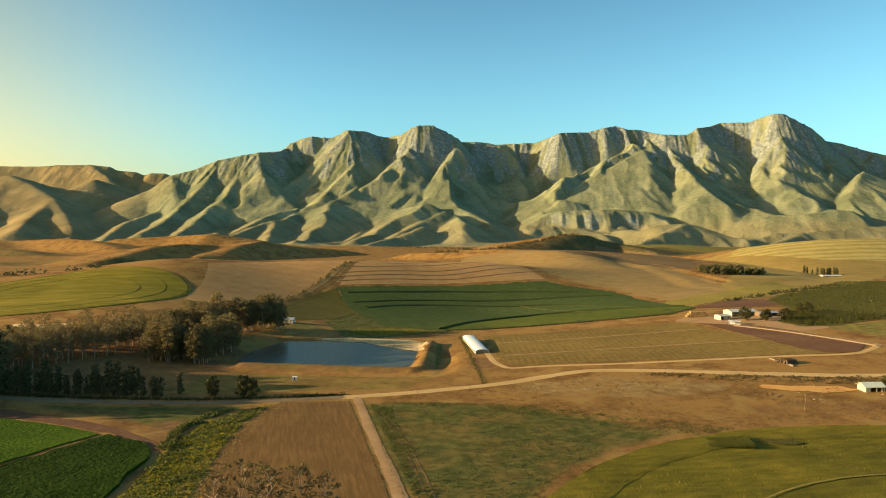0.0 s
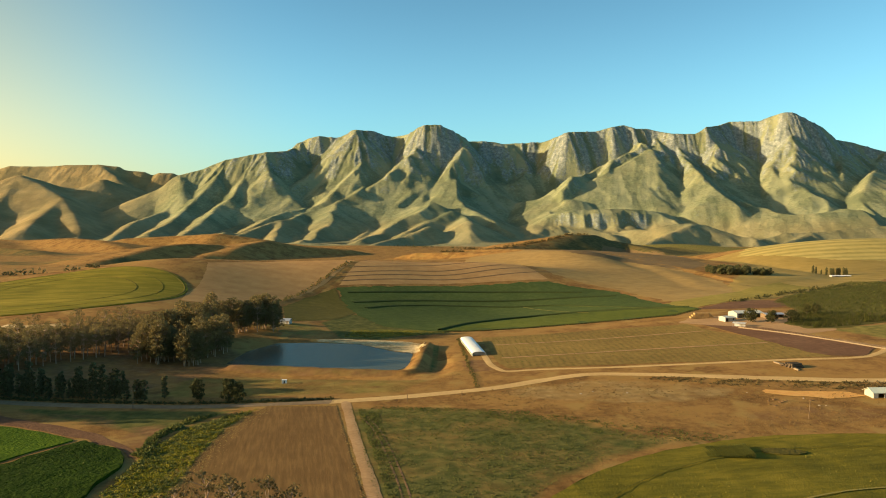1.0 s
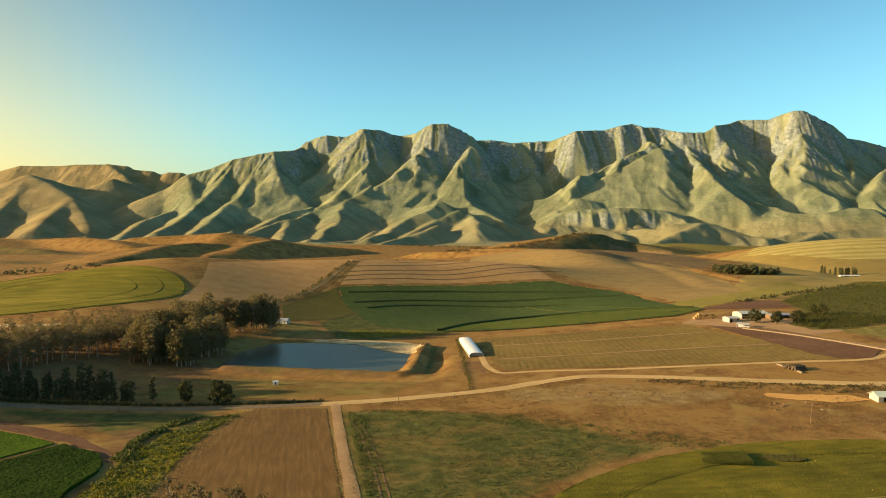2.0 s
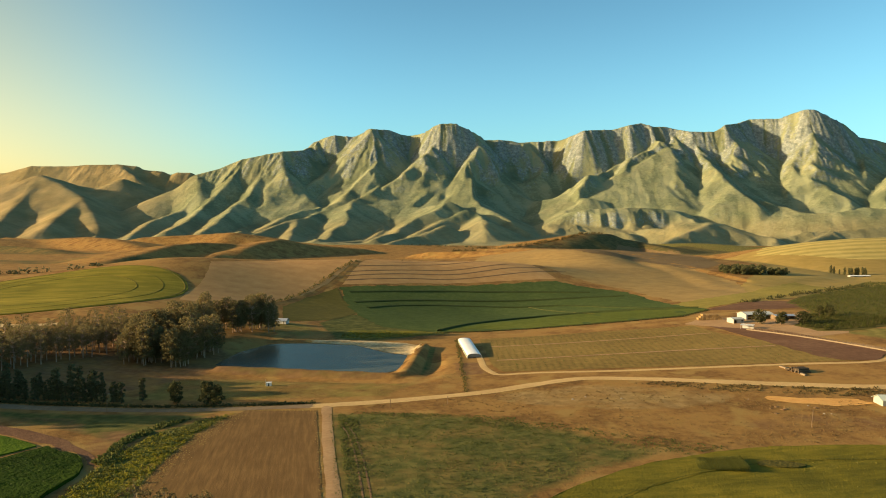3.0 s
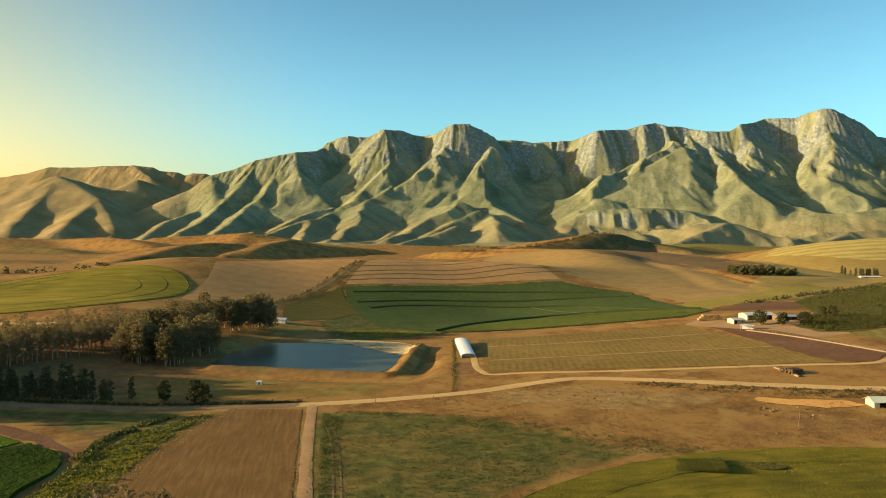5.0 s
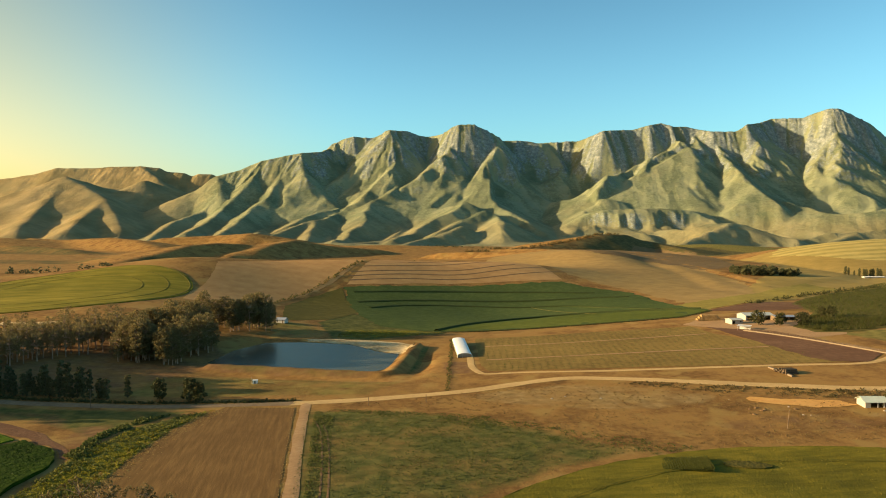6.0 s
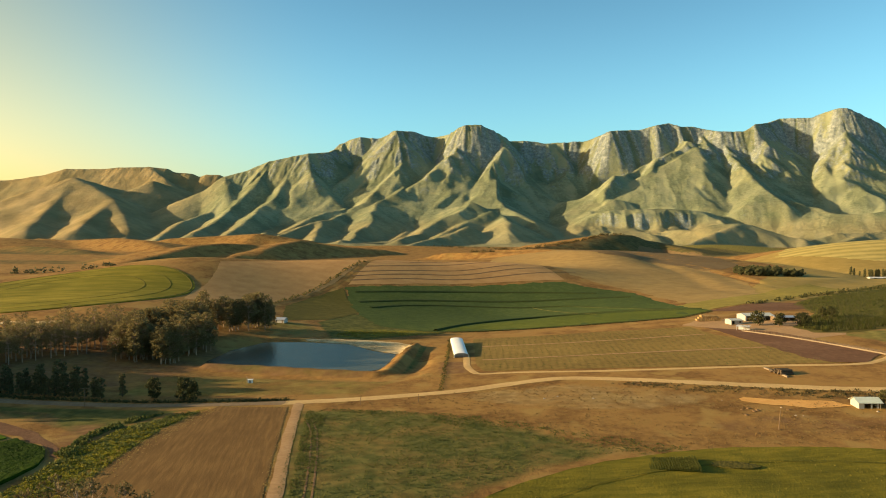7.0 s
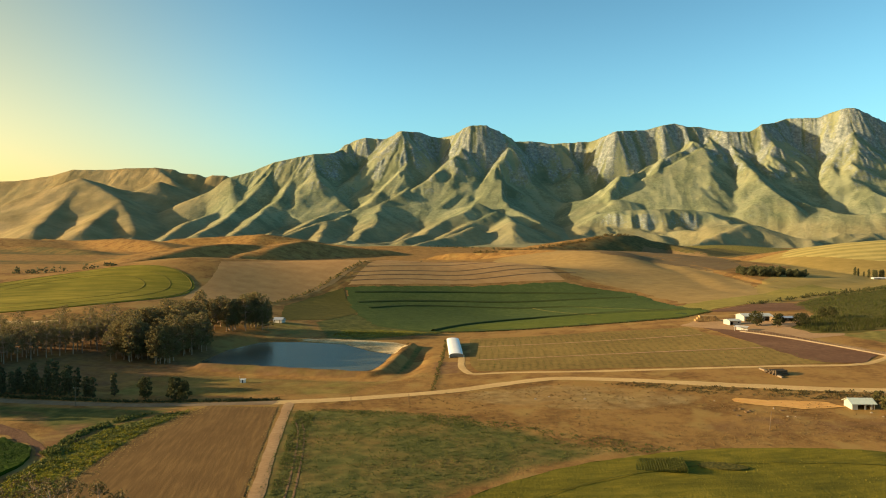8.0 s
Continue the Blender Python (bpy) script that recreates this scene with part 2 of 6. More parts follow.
def mountain_mat():
    m = bpy.data.materials.new("fynbos_and_rock")
    m.use_nodes = True
    nt = m.node_tree
    N, L = nt.nodes, nt.links
    b = N["Principled BSDF"]
    b.inputs["Roughness"].default_value = 0.95
    b.inputs["Specular IOR Level"].default_value = 0.05
    geo = N.new("ShaderNodeNewGeometry")
    pos = geo.outputs["Position"]

    def noise_tex(scale, detail=8, rough=0.65):
        n = N.new("ShaderNodeTexNoise")
        n.inputs["Scale"].default_value, n.inputs["Detail"].default_value, n.inputs["Roughness"].default_value = scale, detail, rough
        L.new(pos, n.inputs["Vector"])
        return n.outputs["Fac"]

    def ramp(fac, stops):
        r = N.new("ShaderNodeValToRGB")
        while len(r.color_ramp.elements) < len(stops):
            r.color_ramp.elements.new(0.5)
        for e, (p, c) in zip(r.color_ramp.elements, stops):
            e.position, e.color = p, (*c, 1)
        L.new(fac, r.inputs[0])
        return r.outputs[0]

    # grass and rock are tinted bluer to stand in for the range's haze
    grass = ramp(noise_tex(0.008), [(0.32, (0.142, 0.166, 0.090)), (0.5, (0.210, 0.230, 0.128)), (0.68, (0.292, 0.304, 0.176))])
    st = N.new("ShaderNodeAttribute")
    st.attribute_name = "streak"
    sa = N.new("ShaderNodeMath")
    sa.operation = "MULTIPLY_ADD"
    sa.inputs[1].default_value = 0.11
    L.new(st.outputs["Fac"], sa.inputs[0])
    L.new(noise_tex(0.06, 6, 0.7), sa.inputs[2])
    shrub = ramp(sa.outputs[0], [(0.36, (0.0648, 0.0864, 0.054)), (0.5, (0.162, 0.181, 0.106)), (0.64, (0.283, 0.292, 0.178))])
    sm = N.new("ShaderNodeMix")
    sm.data_type = "RGBA"
    sm.inputs[0].default_value = 0.42
    L.new(grass, sm.inputs[6])
    L.new(shrub, sm.inputs[7])
    grass = sm.outputs[2]
    # the straw mix also carries the western hills' painted haze
    straw = ramp(noise_tex(0.006), [(0.32, (0.19, 0.15, 0.068)), (0.5, (0.27, 0.208, 0.098)), (0.68, (0.36, 0.275, 0.135))])
    ad = N.new("ShaderNodeAttribute")
    ad.attribute_name = "dry"
    am = N.new("ShaderNodeMath")
    am.operation = "MULTIPLY_ADD"
    am.inputs[1].default_value, am.inputs[2].default_value = 1.0, -0.5
    L.new(noise_tex(0.004, 6), am.inputs[0])
    aa = N.new("ShaderNodeMath")
    aa.operation, aa.use_clamp = "ADD", True
    L.new(ad.outputs["Fac"], aa.inputs[0])
    L.new(am.outputs[0], aa.inputs[1])
    gm = N.new("ShaderNodeMix")
    gm.data_type = "RGBA"
    L.new(aa.outputs[0], gm.inputs[0])
    L.new(grass, gm.inputs[6])
    L.new(straw, gm.inputs[7])
    grass = gm.outputs[2]
    rock = ramp(noise_tex(0.05, 10, 0.75), [(0.34, (0.098, 0.122, 0.118)), (0.5, (0.20, 0.228, 0.21)), (0.66, (0.37, 0.39, 0.35))])
    at = N.new("ShaderNodeAttribute")
    at.attribute_name = "rock"
    ad = N.new("ShaderNodeMath")
    ad.operation = "MULTIPLY_ADD"
    ad.inputs[1].default_value, ad.inputs[2].default_value = 1.9, -0.95
    L.new(noise_tex(0.07, 9, 0.8), ad.inputs[0])
    su = N.new("ShaderNodeMath")
    su.operation = "ADD"
    L.new(ad.outputs[0], su.inputs[0])
    L.new(at.outputs["Fac"], su.inputs[1])
    mr = N.new("ShaderNodeMapRange")
    mr.inputs[1].default_value, mr.inputs[2].default_value = 0.30, 0.55
    L.new(su.outputs[0], mr.inputs[0])
    mx = N.new("ShaderNodeMix")
    mx.data_type = "RGBA"
    L.new(mr.outputs[0], mx.inputs[0])
    L.new(grass, mx.inputs[6])
    L.new(rock, mx.inputs[7])
    L.new(mx.outputs[2], b.inputs["Base Color"])
    bp = N.new("ShaderNodeBump")
    bp.inputs["Strength"].default_value, bp.inputs["Distance"].default_value = 0.75, 7
    L.new(noise_tex(0.06, 10, 0.75), bp.inputs["Height"])
    L.new(bp.outputs[0], b.inputs["Normal"])
    return m


M_MOUNTAIN = mountain_mat()

# ---------------------------------------------------------------- the lie of the land
SWELLS = [(-200, 900, 14.9, 260), (500, 1200, 15.2, 260), (-350, 600, 7.7, 110), (0, 450, -5.8, 110), (400, 400, 10.6, 170), (-100, 700, 20.0, 70), (200, 1050, 16.7, 70), (50, 600, -9.5, 70), (205, 815, 5.0, 72), (205, 920, 6.0, 62), (400, 950, -10.0, 70), (50, 750, 16.4, 70), (-250, 650, 19.2, 70), (-600, 750, 10.5, 170), (-200, 450, 8.3, 70), (-100, 600, -6.3, 70), (650, 750, 6.8, 170), (200, 400, 2.2, 70), (-100, 350, -3.0, 70), (-500, 600, 8.8, 70), (150, 150, -4.5, 70), (400, 250, -3.2, 70), (100, 300, 1.6, 70), (-600, 400, 1.8, 70), (370, 1050, -13, 75), (395, 1200, -16, 80), (330, 950, -5, 50)]

FAR_HILLS = [(-1600, 2200, 34, 220, 130), (-2100, 2200, 34, 240, 130),
             (-320, 2300, 12, 200, 150), (170, 1220, 18, 100, 100),
             (700, 2150, 20, 150, 120), (700, 1190, 30, 170, 110), (950, 1200, 22, 160, 120)]
# hills whose eastern sides fall steeply: the western fall, and the crest from the far end to the near one
HILLS = [
    (0.15, [(-451, 1520, 25), (-498, 1480, 32), (-539, 1430, 35), (-567, 1360, 32), (-571, 1230, 19), (-587, 1130, 9)]),
    (0.15, [(-254, 1750, 14), (-364, 1680, 25), (-426, 1610, 39), (-444, 1500, 31), (-442, 1400, 22)]),
    (0.15, [(-953, 1650, 1), (-1102, 1800, 12), (-1245, 1900, 15), (-1413, 2000, 17)]),
    (0.15, [(-881, 1900, 11), (-1037, 2050, 33), (-1179, 2150, 39), (-1436, 2300, 29), (-1586, 2350, 35)]),
    (0.15, [(-500, 2350, 14), (-710, 2350, 29), (-804, 2400, 52), (-942, 2450, 44), (-1144, 2450, 34)]),
    (0.15, [(453, 1200, -1), (482, 1430, 6), (493, 1660, 17), (459, 1780, 28), (419, 1850, 38), (373, 1800, 51), (296, 1720, 51), (231, 1630, 37), (96, 1500, 21), (-20, 1400, 4)]),
    (0.045, [(257, 680, 7), (263, 760, 11), (267, 900, 16)]),
    (0.03, [(267, 900, 16), (261, 1050, 19), (222, 1150, 22), (181, 1250, 25), (137, 1300, 27), (87, 1320, 21)]),
]
# the pond's waterline and the crest of its earth bank
POND = [(-104, 340), (-104, 374), (-95, 402), (-72, 404), (-45, 398), (-27, 377), (-13, 368), (-15.5, 323.5), (-47, 328), (-75, 333), (-91, 334)]
BANK = [(-96, 326), (-72, 323), (-45, 318), (-15, 313.5), (-10.5, 318), (-8, 372), (-7, 392)]
WATER_Z = -3.2


def segment_distance(x, y, a, b):
    """Distance from points to a segment in plan, and how far along it."""
    dx, dy = b[0] - a[0], b[1] - a[1]
    s = np.clip(((x - a[0]) * dx + (y - a[1]) * dy) / (dx * dx + dy * dy + 1e-9), 0, 1)
    return np.hypot(x - a[0] - s * dx, y - a[1] - s * dy), s


def polygon_distance(x, y, poly):
    """Signed distance in plan to a polygon's outline, negative inside."""
    d, inside = np.full(x.shape, 1e9), np.zeros(x.shape, bool)
    for a, b in zip(poly, poly[1:] + poly[:1]):
        d = np.minimum(d, segment_distance(x, y, a, b)[0])
        if a[1] != b[1]:
            inside ^= ((a[1] > y) != (b[1] > y)) & (x < (b[0] - a[0]) * (y - a[1]) / (b[1] - a[1]) + a[0])
    return np.where(inside, -d, d)


def ground_z(x, y):
    single = np.ndim(x) == 0 and np.ndim(y) == 0
    x, y = np.atleast_1d(np.asarray(x, float)), np.atleast_1d(np.asarray(y, float))
    z = np.zeros(np.broadcast(x, y).shape)
    for cx, cy, h, s in SWELLS:
        z = z + h * np.exp(-((x - cx) ** 2 + (y - cy) ** 2) / (2 * s * s))
    for cx, cy, h, sx, sy in FAR_HILLS:
        z = z + h * np.exp(-((x - cx) / sx) ** 2 / 2 - ((y - cy) / sy) ** 2 / 2)
    for gentle, line in HILLS:
        top = np.full(z.shape, -1e3)
        for a, b in zip(line, line[1:]):
            d, k = segment_distance(x, y, a, b)
            side = ((x - a[0]) * (b[1] - a[1]) - (y - a[1]) * (b[0] - a[0])) / math.hypot(b[0] - a[0], b[1] - a[1])
            fall = gentle + (0.40 - gentle) * np.clip(0.5 - side / 50, 0, 1)
            d = np.sqrt(d * d + 144) - 12
            top = np.maximum(top, a[2] + (b[2] - a[2]) * k - fall * np.minimum(d, 170) - np.maximum(fall, 0.22) * np.maximum(d - 170, 0))
        m = np.clip(0.5 + (top - z) / 14, 0, 1)
        z = z + (top - z) * m + 3.5 * m * (1 - m)
    # the dug pond, its shore and its earth bank
    near = (x > -150) & (x < 40) & (y > 270) & (y < 450)
    if near.any():
        xn, yn, zn = np.broadcast_to(x, z.shape)[near], np.broadcast_to(y, z.shape)[near], z[near]
        sd = polygon_distance(xn, yn, POND)
        w = np.clip(1 - sd / 22, 0, 1) ** 1.5
        zn = zn + (np.clip(WATER_Z + 0.09 * sd, -6, 9) - zn) * w
        d = np.full(zn.shape, 1e9)
        for a, b in zip(BANK, BANK[1:]):
            d = np.minimum(d, segment_distance(xn, yn, a, b)[0])
        # ground outside the bank lies lower
        zn = zn - 2.4 * np.exp(-((xn - 0) / 5) ** 2 - ((yn - 342) / 28) ** 2) - 1.3 * np.exp(-((yn - 309 + 0.12 * (xn + 50)) / 7) ** 2) * np.clip((xn + 110) / 25, 0, 1) * np.clip((5 - xn) / 20, 0, 1)
        zn = np.maximum(zn, -1.0 - 0.8 * np.maximum(np.sqrt(d * d + 1) - 2.0, 0))
        z[near] = zn
    return float(z[0]) if single else z


def noise_grid(x, y, scale, octaves=4, seed=0.0):
    """Smooth value noise, vectorised."""
    out, amp, tot = np.zeros(np.broadcast(x, y).shape), 1.0, 0.0
    rng = np.random.RandomState(int(seed * 10) + 7)
    table = rng.rand(256, 256)
    fx, fy = x / scale, y / scale
    for _ in range(octaves):
        ix, iy = np.floor(fx).astype(int), np.floor(fy).astype(int)
        tx, ty = fx - ix, fy - iy
        tx, ty = tx * tx * (3 - 2 * tx), ty * ty * (3 - 2 * ty)
        v = (table[ix & 255, iy & 255] * (1 - tx) * (1 - ty) + table[(ix + 1) & 255, iy & 255] * tx * (1 - ty)
             + table[ix & 255, (iy + 1) & 255] * (1 - tx) * ty + table[(ix + 1) & 255, (iy + 1) & 255] * tx * ty)
        out, tot = out + amp * (v - 0.5) * 2, tot + amp
        amp, fx, fy = amp * 0.5, fx * 2.03 + 17.3, fy * 2.03 + 5.1
    return out / tot


def grid_mesh(name, xs, ys, zs, mats, smooth=True):
    me = bpy.data.meshes.new(name)
    nx, ny = len(xs), len(ys)
    gx, gy = np.meshgrid(xs, ys)
    co = np.stack([gx, gy, zs], -1).reshape(-1, 3).astype(np.float32)
    i = (np.arange(ny - 1)[:, None] * nx + np.arange(nx - 1)[None, :]).ravel()
    quads = np.stack([i, i + 1, i + nx + 1, i + nx], 1)
    me.vertices.add(len(co))
    me.vertices.foreach_set("co", co.ravel())
    me.loops.add(quads.size)
    me.loops.foreach_set("vertex_index", quads.ravel().astype(np.int32))
    me.polygons.add(len(quads))
    me.polygons.foreach_set("loop_start", (np.arange(len(quads)) * 4).astype(np.int32))
    me.polygons.foreach_set("loop_total", np.full(len(quads), 4, np.int32))
    me.update(calc_edges=True)
    me.polygons.foreach_set("use_smooth", np.full(len(quads), smooth))
    for m in mats:
        me.materials.append(m)
    return me


def graded(marks):
    """Coordinates along one axis: [(start, step), ..., (end,)] with the steps easing from one to the next."""
    out = [marks[0][0]]
    for (a, s0), nxt in zip(marks, marks[1:]):
        b, s1 = nxt[0], nxt[1] if len(nxt) > 1 else s0
        p = out[-1]
        while p < b - 1e-6:
            p = min(b, p + s0 + (s1 - s0) * (p - a) / (b - a))
            out.append(p)
    return np.array(out)


gxs = graded([(-4700, 160), (-1200, 20), (-300, 3.8), (-34, 2.2), (16, 2.2), (40, 3.6), (360, 3.8), (1200, 20), (4700,)])
gys = graded([(-5000, 500), (-900, 60), (100, 3.4), (270, 2.2), (420, 2.6), (520, 4.2), (1100, 9), (2600, 26), (3200, 60), (5200,)])
X, Y = np.meshgrid(gxs, gys)
ground_me = grid_mesh("ground", gxs, gys, ground_z(X, Y), [M_GROUND])


def cover(name, patches):
    """Where plants or bare soil cover the ground: patches of (outline, density, softness in metres)."""
    v = np.full(X.shape, -0.6)
    for poly, dense, soft in patches:
        d = polygon_distance(X, Y, poly)
        v = np.maximum(v, -0.6 + (0.6 + dense) * np.clip(0.5 - d / soft, 0, 1))
    a = ground_me.attributes.new(name, "FLOAT", "POINT")
    a.data.foreach_set("value", v.ravel().astype(np.float32))


# the pond's south bank: its weeds also stand in for its shade
cover("weeds", [([(-104, 330), (-98, 321), (-72, 316), (-45, 311), (-20, 308), (-18, 313), (-20, 317), (-45, 322), (-72, 327), (-98, 331)], 0.5, 4), ([(-6, 316), (-1, 318), (1, 372), (0, 398), (-4, 398), (-5, 372)], 0.6, 3),
                ([(-34, 249), (2, 251), (33, 240), (55, 226), (74, 214), (92, 212), (67, 200), (49, 187), (35, 171), (26, 158), (17, 118), (-9, 118), (-16, 164), (-26, 208)], 0.63, 14),
                ([(-62, 247), (-72, 236), (-80, 220), (-82, 195), (-77, 163), (-74, 118), (-60, 118), (-62, 163), (-66, 197), (-68, 221)], 0.75, 5),
                ([(-150, 247), (-95, 245), (-66, 246), (-84, 206), (-97, 216), (-118, 226), (-145, 238)], 0.72, 8),
                ([(-62, 416), (-40, 414), (8, 446), (0, 500), (-70, 530), (-84, 470)], 0.8, 8)])
cover("lemon", [([(-59, 252), (-70, 238), (-76, 222), (-79, 195), (-75, 163), (-72, 118), (-54, 118), (-58, 163), (-62, 197), (-63, 221)], 0.48, 7), ([(-58, 420), (-35, 424), (2, 448), (-8, 460), (-40, 462), (-62, 450)], 0.5, 7)])
cover("pasture", [([(-16, 314), (-8, 314), (-5, 372), (-5, 396), (-11, 396), (-13, 372)], 0.25, 3),
                  ([(-110, 258), (-78, 258), (-60, 275), (-75, 300), (-100, 312), (-115, 300)], 0.5, 16),
                  ([(205, 388), (247, 398), (330, 430), (400, 420), (330, 340), (225, 345)], 0.7, 10),
                  ([(-75, 262), (-10, 268), (5, 300), (-40, 312), (-90, 320), (-110, 290)], 0.5, 14),
                  ([(-60, 250), (-64, 221), (-58, 163), (-46, 118), (-60, 118), (-64, 163), (-72, 236)], 0.75, 5),
                  ([(30, 320), (10, 430), (24, 424), (30, 330)], 0.4, 8),
                  ([(230, 560), (420, 700), (700, 900), (1200, 1500), (1200, 2600), (300, 2400), (560, 1300), (330, 760)], 0.7, 60),
                  ([(-130, 430), (-100, 470), (-60, 440), (-80, 415)], 0.5, 12)])
# dark scrub that also paints shade bands onto the low hills
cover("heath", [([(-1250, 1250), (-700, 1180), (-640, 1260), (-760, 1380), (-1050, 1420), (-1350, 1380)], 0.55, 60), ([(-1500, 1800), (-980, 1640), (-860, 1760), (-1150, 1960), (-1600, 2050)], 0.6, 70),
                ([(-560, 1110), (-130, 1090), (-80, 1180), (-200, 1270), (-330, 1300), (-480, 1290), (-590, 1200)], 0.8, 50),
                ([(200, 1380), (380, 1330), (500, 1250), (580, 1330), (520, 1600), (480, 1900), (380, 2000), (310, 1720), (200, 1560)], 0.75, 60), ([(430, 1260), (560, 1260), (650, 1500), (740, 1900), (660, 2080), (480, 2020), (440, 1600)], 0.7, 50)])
cover("straw", [([(12, 268), (40, 282), (66, 290), (96, 280), (118, 272), (116, 258), (92, 246), (62, 244), (30, 254)], 0.5, 12), ([(88, 270), (112, 264), (108, 252), (84, 252)], 0.55, 10), ([(130, 250), (170, 250), (170, 238), (128, 238)], 0.45, 10)])
# the first soil patch darkens the pond's south bank in place of its shade
cover("soil", [([(-104, 331), (-98, 320), (-72, 315), (-45, 310), (-18, 307), (-16, 314), (-20, 319), (-45, 324), (-72, 329), (-98, 333)], 0.55, 4), ([(-102, 224), (-84, 228), (-75, 206), (-79, 188), (-93, 203)], 0.55, 8), ([(8, 345), (26, 345), (27, 312), (12, 305)], 0.6, 5), ([(90, 235), (120, 250), (175, 245), (175, 225), (110, 218)], 0.45, 16),
               ([(-230, 290), (-180, 262), (-118, 262), (-100, 300), (-92, 335), (-100, 370), (-150, 430), (-220, 380)], 0.55, 14),
               ([(-190, 246), (-110, 240), (-86, 212), (-100, 216), (-150, 236), (-200, 244)], 0.5, 9)])
ground = tagged(new("ground", ground_me), "dry brown grassland valley floor with weeds and bare soil", "ground", kind="structure")

# ---------------------------------------------------------------- mountains
RIDGES, GULLIES, CRESTS, FANS = [], [], [], []


def crest(*pts):
    CRESTS.extend(zip(pts, pts[1:]))
    ridge(*pts)


def ridge(*pts):
    RIDGES.extend(zip(pts, pts[1:]))


def gully(*pts):
    GULLIES.extend(zip(pts, pts[1:]))


crest((-1828, 3600, 82), (-1829, 3680, 118), (-1778, 3780, 187), (-1738, 3830, 232), (-1669, 3890, 288), (-1547, 3950, 384), (-1432, 3990, 416), (-1295, 4020, 476), (-1168, 4035, 506), (-1070, 4040, 523), (-975, 4120, 538), (-955, 4250, 570))
crest((-955, 4250, 570), (-990, 4330, 566), (-934, 4320, 614), (-879, 4311, 644), (-805, 4293, 659), (-685, 4311, 647), (-608, 4264, 675), (-551, 4230, 684), (-469, 4264, 685), (-403, 4309, 664), (-337, 4355, 660), (-242, 4262, 667))
crest((-242, 4262, 667), (-188, 4206, 697), (-136, 4193, 712), (-68, 4204, 714), (18, 4218, 681), (125, 4373, 626), (215, 4386, 631), (341, 4404, 619), (590, 4392, 631), (661, 4273, 647), (725, 4241, 673), (913, 4319, 688), (1013, 4299, 713), (1088, 4348, 731), (1156, 4311, 704), (1233, 4336, 707), (1298, 4320, 687), (1363, 4249, 663))
crest((1363, 4249, 663), (1496, 4237, 661), (1564, 4237, 702), (1692, 4345, 729), (1770, 4410, 760), (1938, 4348, 754), (1990, 4310, 779), (2054, 4262, 795), (2104, 4258, 791), (2203, 4250, 734), (2294, 4291, 709), (2420, 4361, 639), (2562, 4423, 629), (2687, 4423, 593), (2884, 4423, 540), (2829, 3860, 401), (3126, 3662, 294))
ridge((-532, 4218, 682), (-475, 4170, 560), (-492, 4025, 467), (-549, 3741, 338), (-598, 3576, 253), (-659, 3439, 192), (-684, 3378, 168))
ridge((-181, 4198, 692), (-202, 4150, 557), (-271, 4020, 450), (-354, 3781, 359), (-417, 3655, 293), (-487, 3515, 224), (-565, 3378, 168), (-690, 3317, 145), (-824, 3203, 102), (-903, 2883, 35))
ridge((-202, 4150, 557), (-213, 3910, 408), (-189, 3596, 263), (-203, 3439, 192), (-261, 3378, 168))
ridge((-536, 3370, 165), (-576, 3211, 105), (-598, 3017, 58), (-590, 2750, 13))
ridge((-690, 3317, 145), (-761, 3211, 105), (-752, 3017, 58), (-707, 2750, 13))
ridge((18, 4218, 681), (28, 4177, 574), (50, 4053, 470), (95, 3880, 350))
ridge((-40, 4136, 555), (-15, 3942, 426), (-34, 3662, 296), (-70, 3492, 214), (-164, 3378, 168), (-255, 3302, 139), (-293, 3188, 97), (-328, 2990, 53), (-353, 2803, 22))
ridge((15, 3363, 162), (-90, 3226, 110), (-183, 3017, 58), (-236, 2777, 17))
ridge((674, 4244, 640), (599, 4250, 547), (558, 4101, 457), (487, 3847, 364), (381, 3583, 256), (334, 3393, 174))
ridge((748, 4237, 673), (773, 4184, 567), (711, 3909, 407), (648, 3695, 313))
ridge((1013, 4299, 713), (986, 4252, 609), (947, 4041, 467), (888, 3880, 395))
ridge((1156, 4311, 704), (1138, 4254, 609), (1109, 4120, 509))
ridge((1479, 4238, 662), (1493, 4131, 533), (1490, 3926, 414), (1466, 3642, 285), (1499, 3477, 207))
ridge((1862, 4375, 755), (1883, 4259, 609), (1844, 3985, 445), (1711, 3662, 295), (1625, 3416, 182), (1648, 3241, 116))
ridge((2054, 4262, 791), (2049, 4211, 637), (1966, 3972, 443), (1813, 3629, 278), (1752, 3340, 153))
ridge((2103, 4258, 787), (2216, 4240, 692), (2335, 4269, 592), (2288, 4002, 414), (2246, 3830, 352))
ridge((2170, 4216, 637), (2122, 4024, 464), (1989, 3728, 329), (1953, 3563, 245), (1936, 3439, 191))
ridge((2400, 3983, 386), (2121, 3629, 278), (1961, 3439, 191), (1923, 3264, 124))
ridge((2400, 3983, 386), (2270, 3634, 278), (2232, 3416, 182), (2213, 3226, 110))
ridge((2880, 4417, 535), (2692, 4026, 350), (2452, 3416, 182))
ridge((386, 2850, 51), (484, 2880, 63), (605, 2900, 65), (664, 2850, 54))
ridge((735, 2950, 74), (827, 2850, 62), (896, 2840, 84), (1058, 2840, 100), (1150, 2830, 90), (1155, 2740, 58))
ridge((1011, 2840, 94), (834, 2650, 46), (685, 2500, 10))
ridge((1266, 2850, 17), (1405, 2900, 54), (1522, 2900, 58), (1691, 2950, 70), (1858, 2950, 82), (2167, 2950, 94))
ridge((1522, 2900, 56), (1355, 2750, 25), (1219, 2600, 4))
